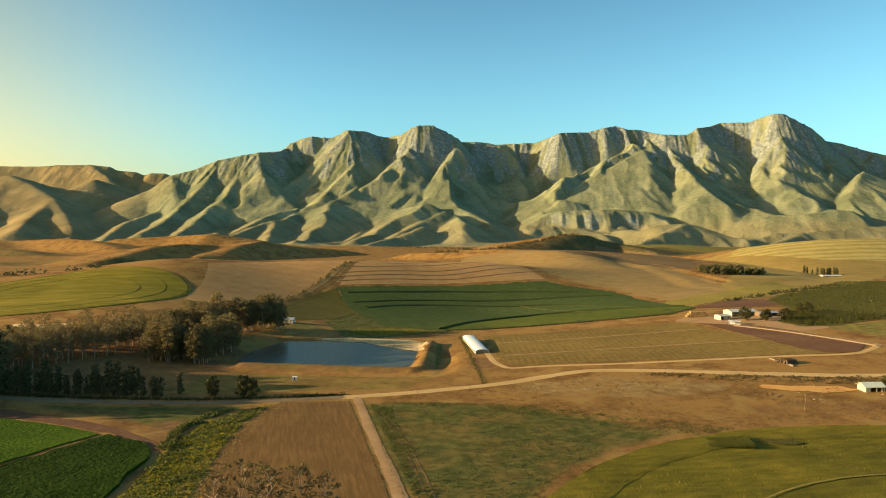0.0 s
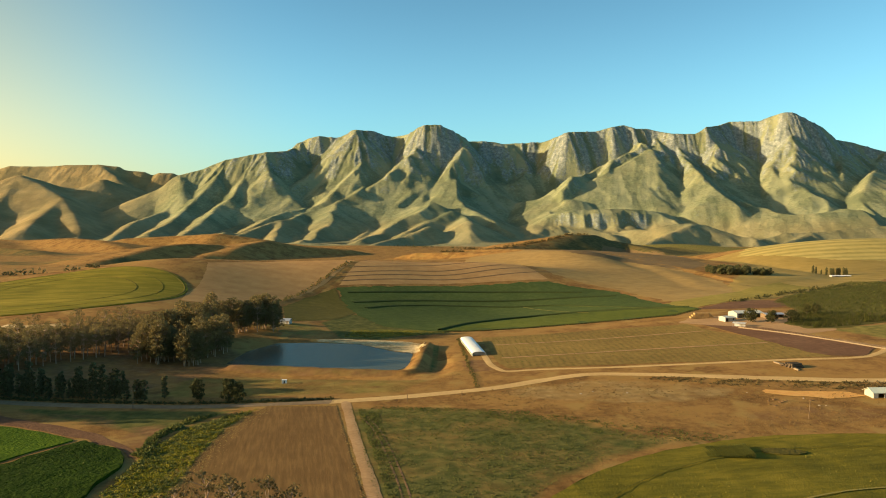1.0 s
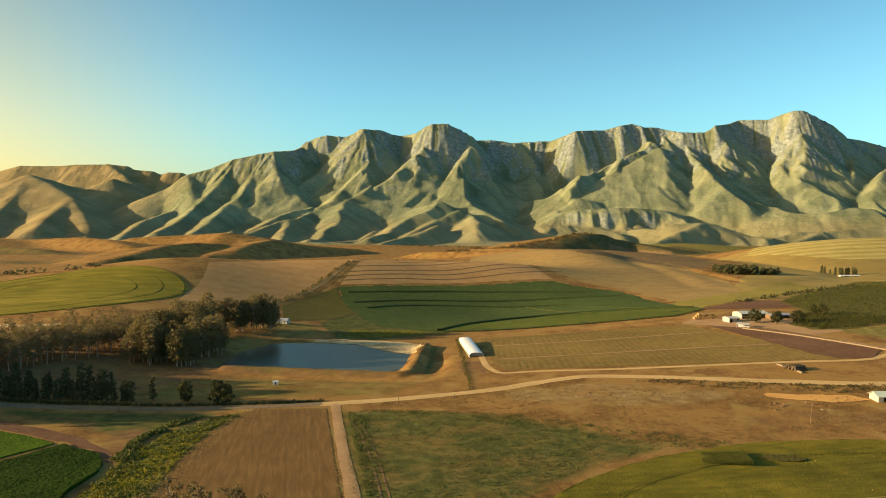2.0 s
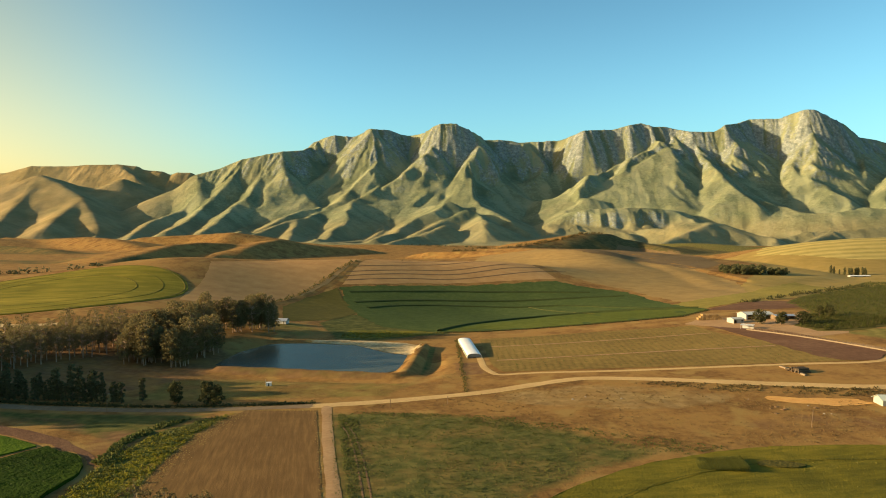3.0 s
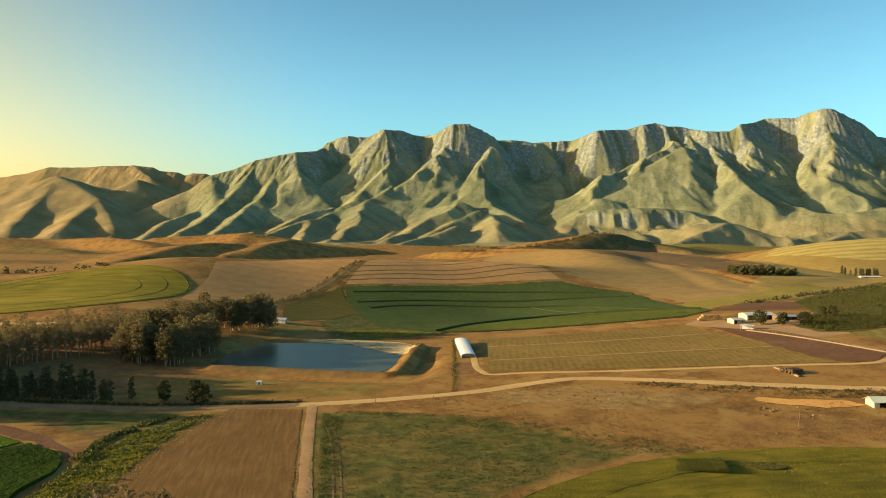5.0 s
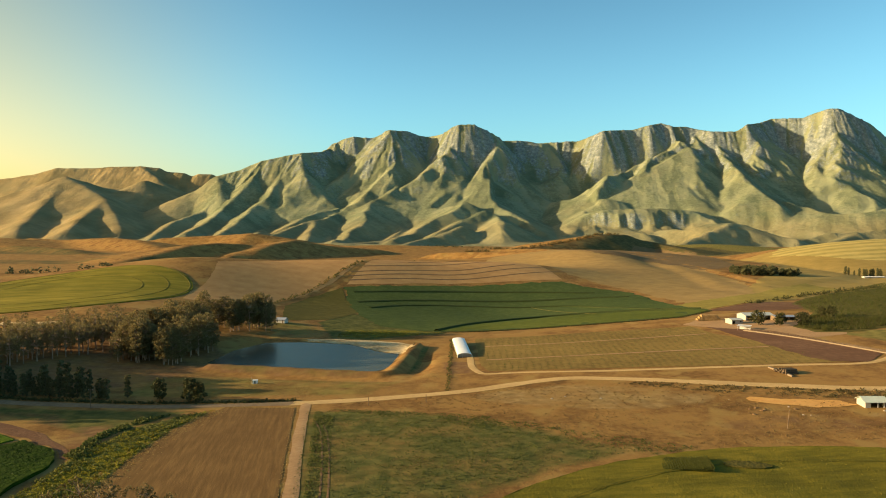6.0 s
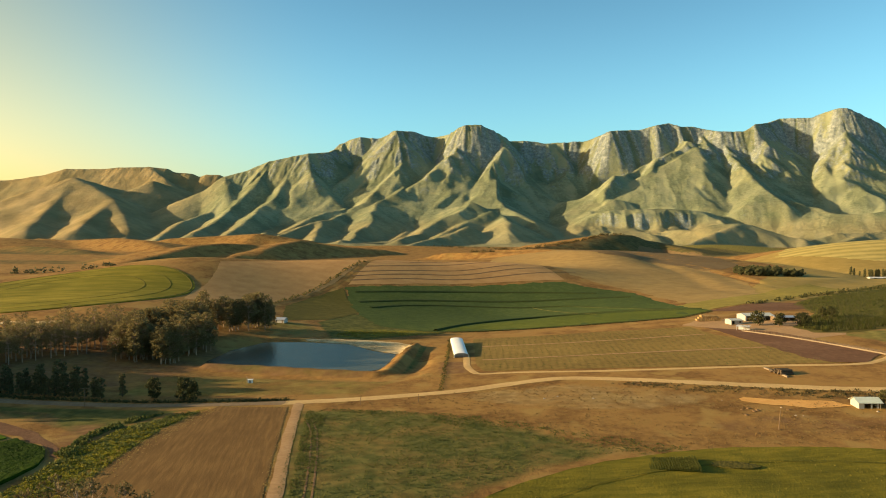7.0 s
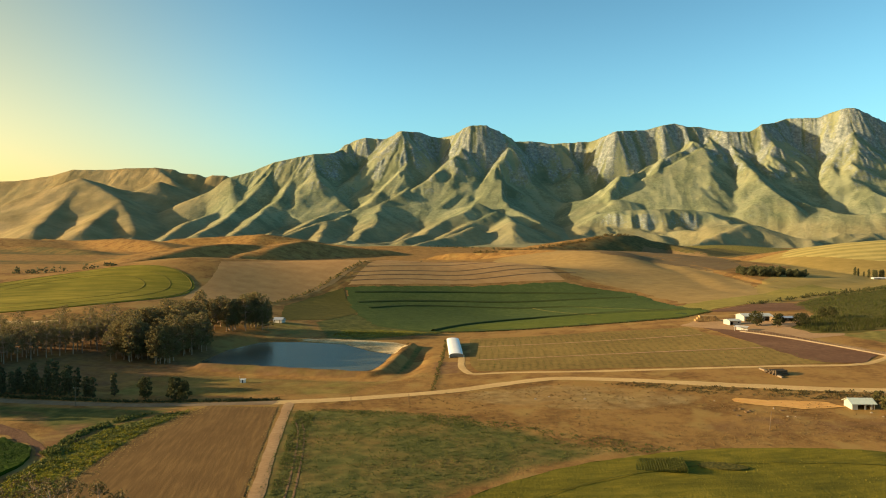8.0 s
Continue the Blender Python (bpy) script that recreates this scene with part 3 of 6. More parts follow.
ridge((-1080, 2900, 34), (-973, 2900, 53), (-843, 2750, 27))
ridge((-84, 3000, 83), (-172, 2850, 47), (-285, 2600, 12))

ridge((-1070, 4040, 523), (-1004, 3860, 394), (-940, 3720, 307), (-812, 3560, 219), (-899, 3400, 157), (-951, 3250, 111), (-989, 3120, 74), (-977, 2900, 36))
ridge((-1432, 3990, 416), (-1451, 3840, 301), (-1451, 3680, 201), (-1476, 3580, 160), (-1526, 3380, 114), (-1504, 3150, 59), (-1427, 2900, 21))
ridge((-1295, 4020, 476), (-1296, 3850, 357), (-1329, 3680, 246), (-1342, 3480, 160), (-1331, 3300, 107), (-1307, 3000, 49))
ridge((-1168, 4035, 506), (-1145, 3850, 356), (-1157, 3650, 241), (-1180, 3450, 165), (-1159, 3200, 92), (-1132, 2900, 36))
ridge((-1738, 3830, 232), (-1746, 3700, 167), (-1747, 3500, 110), (-1701, 3250, 67), (-1604, 2950, 30))
ridge((1382, 4249, 645), (1215, 4180, 557), (1082, 4100, 465))
ridge((377, 3480, 136), (556, 3400, 161), (711, 3380, 166), (862, 3400, 171), (1047, 3400, 155))
# smooth grassy fans below the central peak and on the eastern spur: top, western and eastern foot
FANS.append(((-24, 3970, 402), (-331, 3550, 144), (292, 3350, 150)))
FANS.append(((1208, 4140, 552), (475, 3600, 182), (1164, 3450, 173)))
FANS.append(((1322, 4060, 519), (1166, 3440, 167), (1404, 3380, 181)))
ridge((59, 3420, 143), (79, 3250, 125), (86, 3080, 105), (93, 2950, 62), (98, 2800, 4))
# the western hills and the long flat range behind them
crest((-2698, 3350, 95), (-2699, 3700, 228), (-2657, 3820, 290), (-2582, 3900, 333), (-2471, 3960, 385), (-2404, 4040, 361), (-2315, 4120, 327), (-2257, 4170, 320), (-2197, 4220, 343), (-2139, 4260, 387), (-2070, 4320, 360), (-1973, 4380, 328), (-1864, 4420, 266))
ridge((-2471, 3960, 385), (-2256, 3820, 320), (-2038, 3620, 236), (-1856, 3400, 153), (-1676, 3120, 74))
ridge((-2471, 3960, 385), (-2369, 3650, 247), (-2258, 3350, 141), (-2083, 3000, 74))
ridge((-2038, 3620, 236), (-1961, 3300, 140), (-1825, 2950, 73))
crest((-4469, 4650, 389), (-3976, 4680, 417), (-3434, 4700, 428), (-3156, 4700, 465), (-2997, 4700, 507), (-2722, 4700, 506), (-2604, 4700, 513), (-2389, 4700, 516), (-2261, 4700, 504), (-2214, 4700, 481), (-2079, 4700, 469), (-2028, 4700, 446), (-1974, 4700, 461), (-1885, 4700, 457), (-1827, 4700, 438), (-1558, 4700, 354))
ridge((-2389, 4700, 516), (-2157, 4500, 398), (-2000, 4400, 319))
gully((-867, 4303, 576), (-823, 4147, 463), (-756, 3876, 342), (-743, 3744, 265), (-740, 3625, 206), (-806, 3525, 161), (-918, 3453, 131), (-1001, 3353, 91), (-999, 3090, 43))
gully((-336, 4347, 623), (-330, 4229, 522), (-333, 4047, 430), (-451, 3814, 331), (-564, 3641, 236), (-666, 3502, 175))
gully((-691, 3386, 127), (-656, 3128, 58), (-617, 2831, 12))
gully((-327, 3491, 154), (-351, 3318, 85), (-380, 3011, 33), (-449, 2827, 7))
gully((-373, 3664, 282), (-385, 3552, 226), (-324, 3402, 163))
gully((-57, 4185, 561), (-48, 4004, 416), (-89, 3794, 311), (-103, 3660, 236), (-144, 3572, 197), (-299, 3500, 166), (-386, 3384, 118), (-405, 3206, 68), (-428, 2920, 22))
gully((1241, 4302, 633), (1216, 4237, 566))
gully((1345, 4190, 547), (1311, 3949, 403), (1244, 3699, 283), (1167, 3441, 164), (1091, 3345, 126))
gully((1414, 4213, 563), (1466, 4090, 469), (1463, 3843, 350), (1482, 3657, 247))
gully((1667, 4326, 695), (1772, 4323, 610), (1795, 4210, 514), (1835, 4131, 466), (1767, 3992, 397), (1706, 3816, 305), (1628, 3625, 205), (1654, 3475, 139), (1709, 3389, 104))
gully((2759, 4453, 568), (2536, 4199, 438), (2286, 3886, 347), (2108, 3672, 251), (2012, 3553, 196), (1968, 3364, 118))
gully((2293, 4140, 476), (2107, 3745, 315), (2018, 3571, 225))
gully((1862, 3920, 407), (1737, 3623, 263), (1658, 3370, 153))
gully((1215, 3350, 161), (1290, 3200, 123), (1283, 3000, 70), (1221, 2800, 24))
gully((670, 2600, 20), (711, 2850, 47), (711, 3000, 70))
gully((1135, 2650, 11), (1101, 2500, -12))
gully((343, 4433, 590), (574, 4406, 587), (543, 4244, 440), (440, 3925, 285), (325, 3715, 175), (300, 3559, 120), (330, 3430, 92), (345, 3200, 50), (356, 2885, 5))
gully((942, 4288, 597), (929, 4130, 456), (700, 4030, 320), (560, 3940, 260), (440, 3860, 200))
gully((1099, 4263, 583), (1040, 4170, 500), (900, 4110, 430))


def mountain_height(x, y):
    """Each ridge stands as a long roof whose sides fall to the next; the lines are bent a little so that no slope is ruled."""
    wx = (x + 15 * noise_grid(x, y, 170, 3, 1) + 6 * noise_grid(x, y, 45, 3, 4)).astype(np.float32)
    wy = (y + 15 * noise_grid(x, y, 170, 3, 2) + 6 * noise_grid(x, y, 45, 3, 5)).astype(np.float32)
    # valley floors rise gently towards the range
    h = (-14 + 0.055 * np.clip(y - 2450, -200, 3000)).astype(np.float32)
    heads = set(CRESTS)
    for a, b in RIDGES:
        top = max(a[2], b[2])
        reach = 260 + 1.6 * max(top, 0)
        i0, i1 = np.searchsorted(mxs, (min(a[0], b[0]) - reach, max(a[0], b[0]) + reach))
        j0, j1 = np.searchsorted(mys, (min(a[1], b[1]) - reach, max(a[1], b[1]) + reach))
        if i1 <= i0 or j1 <= j0:
            continue
        w = (slice(j0, j1), slice(i0, i1))
        d, k = segment_distance(wx[w], wy[w], a, b)
        z = a[2] + (b[2] - a[2]) * k
        fall = 0.46 + 0.42 * np.clip((z - 90) / 330, 0, 1)
        if (a, b) in heads and a[0] > -1000:
            fall = 1.05
        if a[0] > 600 and a[1] < 3000:
            fall = 0.62
        if a[0] < -1560 and a[1] < 4600:
            fall = 0.5
        d = np.sqrt(d * d + 49) - 7
        v = z - fall * np.minimum(d, 330) - (0.55 if a[0] > -1560 else 0.9) * fall * np.maximum(d - 330, 0)
        # the higher side wins, with a narrow rounded seam
        m = np.clip(0.5 + (v - h[w]) / 28, 0, 1)
        h[w] = h[w] + (v - h[w]) * m + 7 * m * (1 - m)
    for a, b, c in FANS:
        normal = (Vector(b) - Vector(a)).cross(Vector(c) - Vector(a))
        flat = a[2] - (normal.x * (wx - a[0]) + normal.y * (wy - a[1])) / normal.z
        out = polygon_distance(wx, wy, [a[:2], b[:2], c[:2]])
        v = flat - 0.75 * np.maximum(out, 0)
        inner = np.clip((-out - 5) / 45, 0, 1)
        m = np.clip(0.5 + (v - h) / 24, 0, 1)
        m = np.maximum(m, inner)
        h = np.where(out < 260, h + (v - h) * m, h)
    # streams have cut their beds below the lines where the slopes meet
    for a, b in GULLIES:
        reach = 240
        i0, i1 = np.searchsorted(mxs, (min(a[0], b[0]) - reach, max(a[0], b[0]) + reach))
        j0, j1 = np.searchsorted(mys, (min(a[1], b[1]) - reach, max(a[1], b[1]) + reach))
        w = (slice(j0, j1), slice(i0, i1))
        d, k = segment_distance(wx[w], wy[w], a, b)
        z = a[2] + (b[2] - a[2]) * k
        v = z - 14 + (0.42 + 0.5 * np.clip((z - 90) / 330, 0, 1)) * (np.sqrt(d * d + 36) - 6)
        m = np.clip(0.5 + (h[w] - v) / 20, 0, 1)
        h[w] = h[w] + (v - h[w]) * m - 5 * m * (1 - m)
    # the skyline crests stand unbroken above the heads of the gullies
    for a, b in (c for c in CRESTS if c[0][0] > -1000):
        w = (slice(*np.searchsorted(mys, (min(a[1], b[1]) - 150, max(a[1], b[1]) + 150))), slice(*np.searchsorted(mxs, (min(a[0], b[0]) - 150, max(a[0], b[0]) + 150))))
        d, k = segment_distance(x[w], y[w], a, b)
        h[w] = np.maximum(h[w], a[2] + (b[2] - a[2]) * k - 1.6 * d)
    return h


mxs = graded([(-4200, 16), (-2500, 7), (-1800, 6), (2500, 6), (3400,)])
mys = graded([(2380, 12), (2900, 6.5), (4400, 6.5), (4740, 12), (5000, 60), (5300,)])
X, Y = np.meshgrid(mxs, mys)
H = mountain_height(X, Y)
west = np.clip((-1450 - X) / 250, 0, 1) * np.clip((4560 - Y) / 60, 0, 1)
worn = H.copy()
for k in range(24):
    worn[1:-1, 1:-1] = (worn[:-2, 1:-1] + worn[2:, 1:-1] + worn[1:-1, :-2] + worn[1:-1, 2:]) / 4
    if k == 2:
        first = worn.copy()
# the western hills are smoothed more, softening their shading in place of haze
H = first + (worn - first) * 0.8 * west
gy_, gx_ = np.gradient(H, mys, mxs)
steep = np.hypot(gx_, gy_)
# rills: noise drawn out along the fall of the slope
gl = np.maximum(steep, 1e-3)
ux, uy = gx_ / gl, gy_ / gl
rill = noise_grid(X, Y, 40, 3, 3)
for sign in (-1, 1):
    px, py = X.copy(), Y.copy()
    for k in range(7):
        ix = np.clip(np.searchsorted(mxs, px.ravel()), 0, len(mxs) - 1).reshape(px.shape)
        iy = np.clip(np.searchsorted(mys, py.ravel()), 0, len(mys) - 1).reshape(px.shape)
        px, py = px + sign * 14 * ux[iy, ix], py + sign * 14 * uy[iy, ix]
        rill = rill + noise_grid(px, py, 40, 3, 3)
rill = rill / rill.std()
crag = np.clip((steep - 0.58) * 2.2, 0, 1) * np.clip((H - 230) / 160, 0, 1) * np.clip((X + 1600) / 200, 0.12, 1)
# buttresses and clefts on the crags, soft folds on the grass
H = H + (0.7 - np.abs(rill)) * (1.3 * np.clip(steep / 0.5, 0, 1) * (1 - 0.5 * west) + 5.5 * crag) + crag * (3 * noise_grid(X, Y, 17, 2, 7) + 5 * noise_grid(X, Y, 48, 4, 6) + 7 * (0.3 - np.abs(noise_grid(X, Y * 0.5, 34, 3, 9)))) + 1.6 * noise_grid(X, Y, 60, 4, 8)
# low rolling ground before the range
foot = np.clip((Y - 2470) / 160, 0, 1) * np.clip((3000 - Y) / 260, 0, 1) * np.clip((110 - H) / 60, 0, 1)
H = H + foot * 14 * noise_grid(X, Y * 0.6, 190, 3, 12)
# a band of bare cliff along the edge of the bench
edge_y = np.interp(X, (364, 558, 725, 869, 1061), (3400, 3365, 3345, 3370, 3370)) + 22 * noise_grid(X, Y * 0.3, 34, 3, 14) + 26 * noise_grid(X, Y * 0.2, 130, 2, 15)
band = np.clip((X - 400) / 120, 0, 1) * np.clip((1080 - X) / 160, 0, 1) * (0.8 + 0.35 * noise_grid(X, Y * 0.2, 90, 2, 16))
H = H - 52 * band * np.clip((edge_y - Y) / 48, 0, 1) * np.clip((Y - edge_y + 210) / 150, 0, 1)
rock = 0.02 + np.clip((steep - 0.62) * 0.55, -0.3, 0.28) + np.clip((H - 300) / 1000, -0.15, 0.22) - 0.2 * np.clip(np.abs(rill) - 0.6, -0.6, 1.0) * (0.4 + crag)
rock = rock - 0.35 * np.clip((-1450 - X) / 250, 0, 1) + 0.75 * band * np.exp(-((Y - edge_y + 24) / 34) ** 4)
me = grid_mesh("mountain_range", mxs, mys, H, [M_MOUNTAIN])
at = me.attributes.new("rock", "FLOAT", "POINT")
at.data.foreach_set("value", rock.ravel().astype(np.float32))
# straw tint: warm haze painted on the western hills, dry grass on the foothills
at = me.attributes.new("dry", "FLOAT", "POINT")
at.data.foreach_set("value", np.clip(np.clip((-1450 - X) / 500, 0, 0.9) + np.clip((135 - H) / 150, 0, 0.45), 0, 1).ravel().astype(np.float32))
at = me.attributes.new("streak", "FLOAT", "POINT")
at.data.foreach_set("value", (np.clip(rill, -2.5, 2.5) * (1 - 0.6 * west)).ravel().astype(np.float32))
mountains = tagged(new("mountain_range", me), "green and grey rocky mountain range with steep spurs and gullies", "mountains", kind="structure")

# ---------------------------------------------------------------- helpers for things


def mesh_of(name, verts, faces, mat=None, smooth=False):
    me = bpy.data.meshes.new(name)
    me.from_pydata([tuple(map(float, v)) for v in verts], [], [tuple(map(int, f)) for f in faces])
    if mat:
        me.materials.append(mat)
    if smooth:
        me.polygons.foreach_set("use_smooth", np.full(len(me.polygons), True))
    me.update()
    return me


def part(name, bm, material, parent=None, label="", smooth=False):
    me = bpy.data.meshes.new(name)
    bm.to_mesh(me)
    bm.free()
    me.materials.append(material)
    if smooth:
        me.polygons.foreach_set("use_smooth", np.full(len(me.polygons), True))
    ob = new(name, me)
    ob.parent = parent
    if label:
        tagged(ob, label)
    return ob


def box(bm, x0, x1, y0, y1, z0, z1, bevel=0.0):
    r = bmesh.ops.create_cube(bm, size=1)
    bmesh.ops.scale(bm, vec=(x1 - x0, y1 - y0, z1 - z0), verts=r["verts"])
    bmesh.ops.translate(bm, vec=((x0 + x1) / 2, (y0 + y1) / 2, (z0 + z1) / 2), verts=r["verts"])
    if bevel:
        edges = {e for v in r["verts"] for e in v.link_edges}
        bmesh.ops.bevel(bm, geom=list(edges), offset=bevel, segments=1, affect="EDGES")


def boxed(*args, **kw):
    bm = bmesh.new()
    box(bm, *args, **kw)
    return bm


def tube(bm, a, b, r0, r1, n=6):
    """A tapered limb from a to b."""
    a, b = Vector(a), Vector(b)
    q = (b - a).to_track_quat("Z", "Y")
    rings = []
    for p, r in ((a, r0), (b, r1)):
        rings.append([bm.verts.new(p + q @ Vector((r * math.cos(2 * math.pi * k / n), r * math.sin(2 * math.pi * k / n), 0))) for k in range(n)])
    for k in range(n):
        bm.faces.new((rings[0][k], rings[0][(k + 1) % n], rings[1][(k + 1) % n], rings[1][k]))
    bm.faces.new(rings[1])


def empty(name, x, y, z=None, turn=0.0, sink=0.0):
    ob = new(name)
    ob.matrix_world = pose(x, y, (float(ground_z(x, y)) if z is None else z) - sink, 0, 0, turn)
    return ob


def clip_axis(poly, axis, value, keep_above):
    out = []
    for p, q in zip(poly, poly[1:] + poly[:1]):
        a = (p[axis] >= value) == keep_above
        b = (q[axis] >= value) == keep_above
        if a:
            out.append(p)
        if a != b:
            s = (value - p[axis]) / (q[axis] - p[axis])
            out.append((p[0] + s * (q[0] - p[0]), p[1] + s * (q[1] - p[1])))
    return out


def smooth_poly(poly, rounds=1):
    for _ in range(rounds):
        out = []
        for p, q in zip(poly, poly[1:] + poly[:1]):
            out += [(0.75 * p[0] + 0.25 * q[0], 0.75 * p[1] + 0.25 * q[1]), (0.25 * p[0] + 0.75 * q[0], 0.25 * p[1] + 0.75 * q[1])]
        poly = out
    return poly


def rough_edge(poly, amount, step=3.0):
    """Breaks a polygon's straight edges into an uneven line."""
    out = []
    for p, q in zip(poly, poly[1:] + poly[:1]):
        n = max(1, int(math.hypot(q[0] - p[0], q[1] - p[1]) / step))
        for k in range(n):
            x, y = p[0] + (q[0] - p[0]) * k / n, p[1] + (q[1] - p[1]) * k / n
            out.append((x + amount * noise.noise((x * 0.13, y * 0.13, 1.0)) * 1.6, y + amount * noise.noise((x * 0.13, y * 0.13, 7.0)) * 1.6))
    return out


def drape(name, poly, mat, height, cell=8.0, relief=None):
    """A sheet of land over the ground inside a polygon, standing `height` above it, with a skirt down to the ground."""
    xs, ys = [p[0] for p in poly], [p[1] for p in poly]
    verts, faces, index = [], [], {}

    def vid(p):
        key = (round(p[0], 3), round(p[1], 3))
        if key not in index:
            index[key] = len(verts)
            verts.append(key)
        return index[key]

    y = math.floor(min(ys) / cell) * cell
    while y < max(ys):
        row = clip_axis(clip_axis(poly, 1, y, True), 1, y + cell, False)
        if len(row) > 2:
            x = math.floor(min(p[0] for p in row) / cell) * cell
            while x < max(p[0] for p in row):
                piece = clip_axis(clip_axis(row, 0, x, True), 0, x + cell, False)
                f = []
                for p in piece:
                    k = vid(p)
                    if not f or (f[-1] != k and f[0] != k):
                        f.append(k)
                if len(f) > 2:
                    faces.append(f)
                x += cell
        y += cell
    v = np.array(verts)
    z = ground_z(v[:, 0], v[:, 1]) + height
    if relief is not None:
        z = z + relief(v[:, 0], v[:, 1])
    co = [(a, b, c) for (a, b), c in zip(verts, z)]
    n0 = len(co)
    if height > 0.3:
        rim = [index[(round(p[0], 3), round(p[1], 3))] for p in poly if (round(p[0], 3), round(p[1], 3)) in index]
        for drop in (0.0, height + 0.5):
            co += [(co[k][0], co[k][1], co[k][2] - drop) for k in rim]
        n = len(rim)
        faces += [(n0 + k, n0 + (k + 1) % n, n0 + n + (k + 1) % n, n0 + n + k) for k in range(n)]
    me = mesh_of(name, co, faces, mat)
    bm = bmesh.new()
    bm.from_mesh(me)
    bmesh.ops.recalc_face_normals(bm, faces=bm.faces)
    for f in bm.faces:
        f.smooth = abs(f.normal.z) > 0.5
        if f.smooth and f.normal.z < 0:
            f.normal_flip()
    bm.to_mesh(me)
    bm.free()
    return me


def field(name, poly, mat, label, height=0.25, cell=8.0, rough=0.8, category="field", relief=None):
    return tagged(new(name, drape(name, rough_edge(poly, rough), mat, height, cell, relief)), label, category, kind="structure")


def ribbon(name, line, width, mat, label, height=0.07, step=4.0, category="road", crown=0.05, skirt=True):
    """A road along a line in plan, with a slight crown and uneven shoulders."""
    pts = [Vector((*p, 0)) for p in line]
    fine = []
    for i in range(len(pts) - 1):
        p0, p1, p2, p3 = pts[max(i - 1, 0)], pts[i], pts[i + 1], pts[min(i + 2, len(pts) - 1)]
        n = max(2, int((p2 - p1).length / step))
        for k in range(n):
            t = k / n
            fine.append(0.5 * (2 * p1 + (p2 - p0) * t + (2 * p0 - 5 * p1 + 4 * p2 - p3) * t * t + (3 * p1 - p0 - 3 * p2 + p3) * t ** 3))
    fine.append(pts[-1])
    verts, faces = [], []
    offs = (-0.5, -0.49, -0.22, 0.0, 0.22, 0.49, 0.5) if height > 0.3 and skirt else (-0.5, -0.25, 0.0, 0.25, 0.5)
    n = len(offs)
    for i, p in enumerate(fine):
        d = (fine[min(i + 1, len(fine) - 1)] - fine[max(i - 1, 0)]).normalized()
        side = Vector((d.y, -d.x, 0))
        for o in offs:
            w = width * (1 + 0.2 * noise.noise((p.x * 0.09, p.y * 0.09, 3.0)) + 0.16 * noise.noise((p.x * 0.22, p.y * 0.22, 5.0 if o < 0 else 9.0)))
            q = p + side * (o * w)
            lift = -0.5 if n == 7 and abs(o) == 0.5 else height + crown * (1 - (2 * o) ** 2)
            verts.append((q.x, q.y, ground_z(q.x, q.y) + lift))
        if i:
            a, b = (i - 1) * n, i * n
            faces += [(a + k, a + k + 1, b + k + 1, b + k) for k in range(n - 1)]
    me = mesh_of(name, verts, faces, mat, smooth=True)
    bm = bmesh.new()
    bm.from_mesh(me)
    bmesh.ops.recalc_face_normals(bm, faces=bm.faces)
    if sum(f.normal.z for f in bm.faces) < 0:
        bmesh.ops.reverse_faces(bm, faces=bm.faces)
    bm.to_mesh(me)
    bm.free()
    return tagged(new(name, me), label, category, kind="structure")


# ---------------------------------------------------------------- fields, roads and water
def circle_poly(cx, cy, r, n=96, a0=0, a1=360):
    return [(cx + r * math.cos(radians(a0 + (a1 - a0) * k / n)), cy + r * math.sin(radians(a0 + (a1 - a0) * k / n))) for k in range(n)]


def far_wave(amp, size, seed):
    return lambda x, y: amp * noise_grid(x, y, size, 3, seed)


M_TRACK = ramp_mat("rutted_track_soil", [(0.3, (0.24, 0.145, 0.07)), (0.5, (0.33, 0.205, 0.10)), (0.7, (0.42, 0.27, 0.14))], (0.06, 0.8), bump=0.12)
M_PASTURE = ramp_mat("pale_trodden_grass", [(0.3, (0.20, 0.165, 0.04)), (0.5, (0.26, 0.21, 0.055)), (0.7, (0.32, 0.255, 0.075))], (0.06, 0.8), bump=0.3)
M_WHEEL = ramp_mat("pressed_crop", [(0.3, (0.078, 0.074, 0.012)), (0.5, (0.10, 0.092, 0.015)), (0.7, (0.135, 0.118, 0.02))], (0.1, 0.9), bump=0.6)
M_FURROW = ramp_mat("dark_furrow_growth", [(0.3, (0.03, 0.042, 0.014)), (0.5, (0.042, 0.055, 0.018)), (0.7, (0.06, 0.07, 0.022))], (0.03, 0.4), bump=0.9)
M_BANKSOIL = ramp_mat("contour_bank_soil", [(0.3, (0.13, 0.08, 0.04)), (0.5, (0.18, 0.11, 0.055)), (0.7, (0.24, 0.15, 0.075))], (0.03, 0.4), bump=0.7)

field("ploughed_field", [(-64, 221), (-60, 250), (-35, 250), (-14.5, 163), (-4, 118), (-46, 118), (-58, 163), (-63, 190)], M_PLOUGH, "dry brown ploughed field with faint drill lines", 0.1, 0.8, 0.25,
      relief=lambda x, y: 0.02 * np.sin(2 * math.pi * (0.976 * x + 0.218 * y) / 2.4) * np.clip(0.5 + 1.4 * noise_grid(x, y, 22, 3, 4), 0, 1.2))
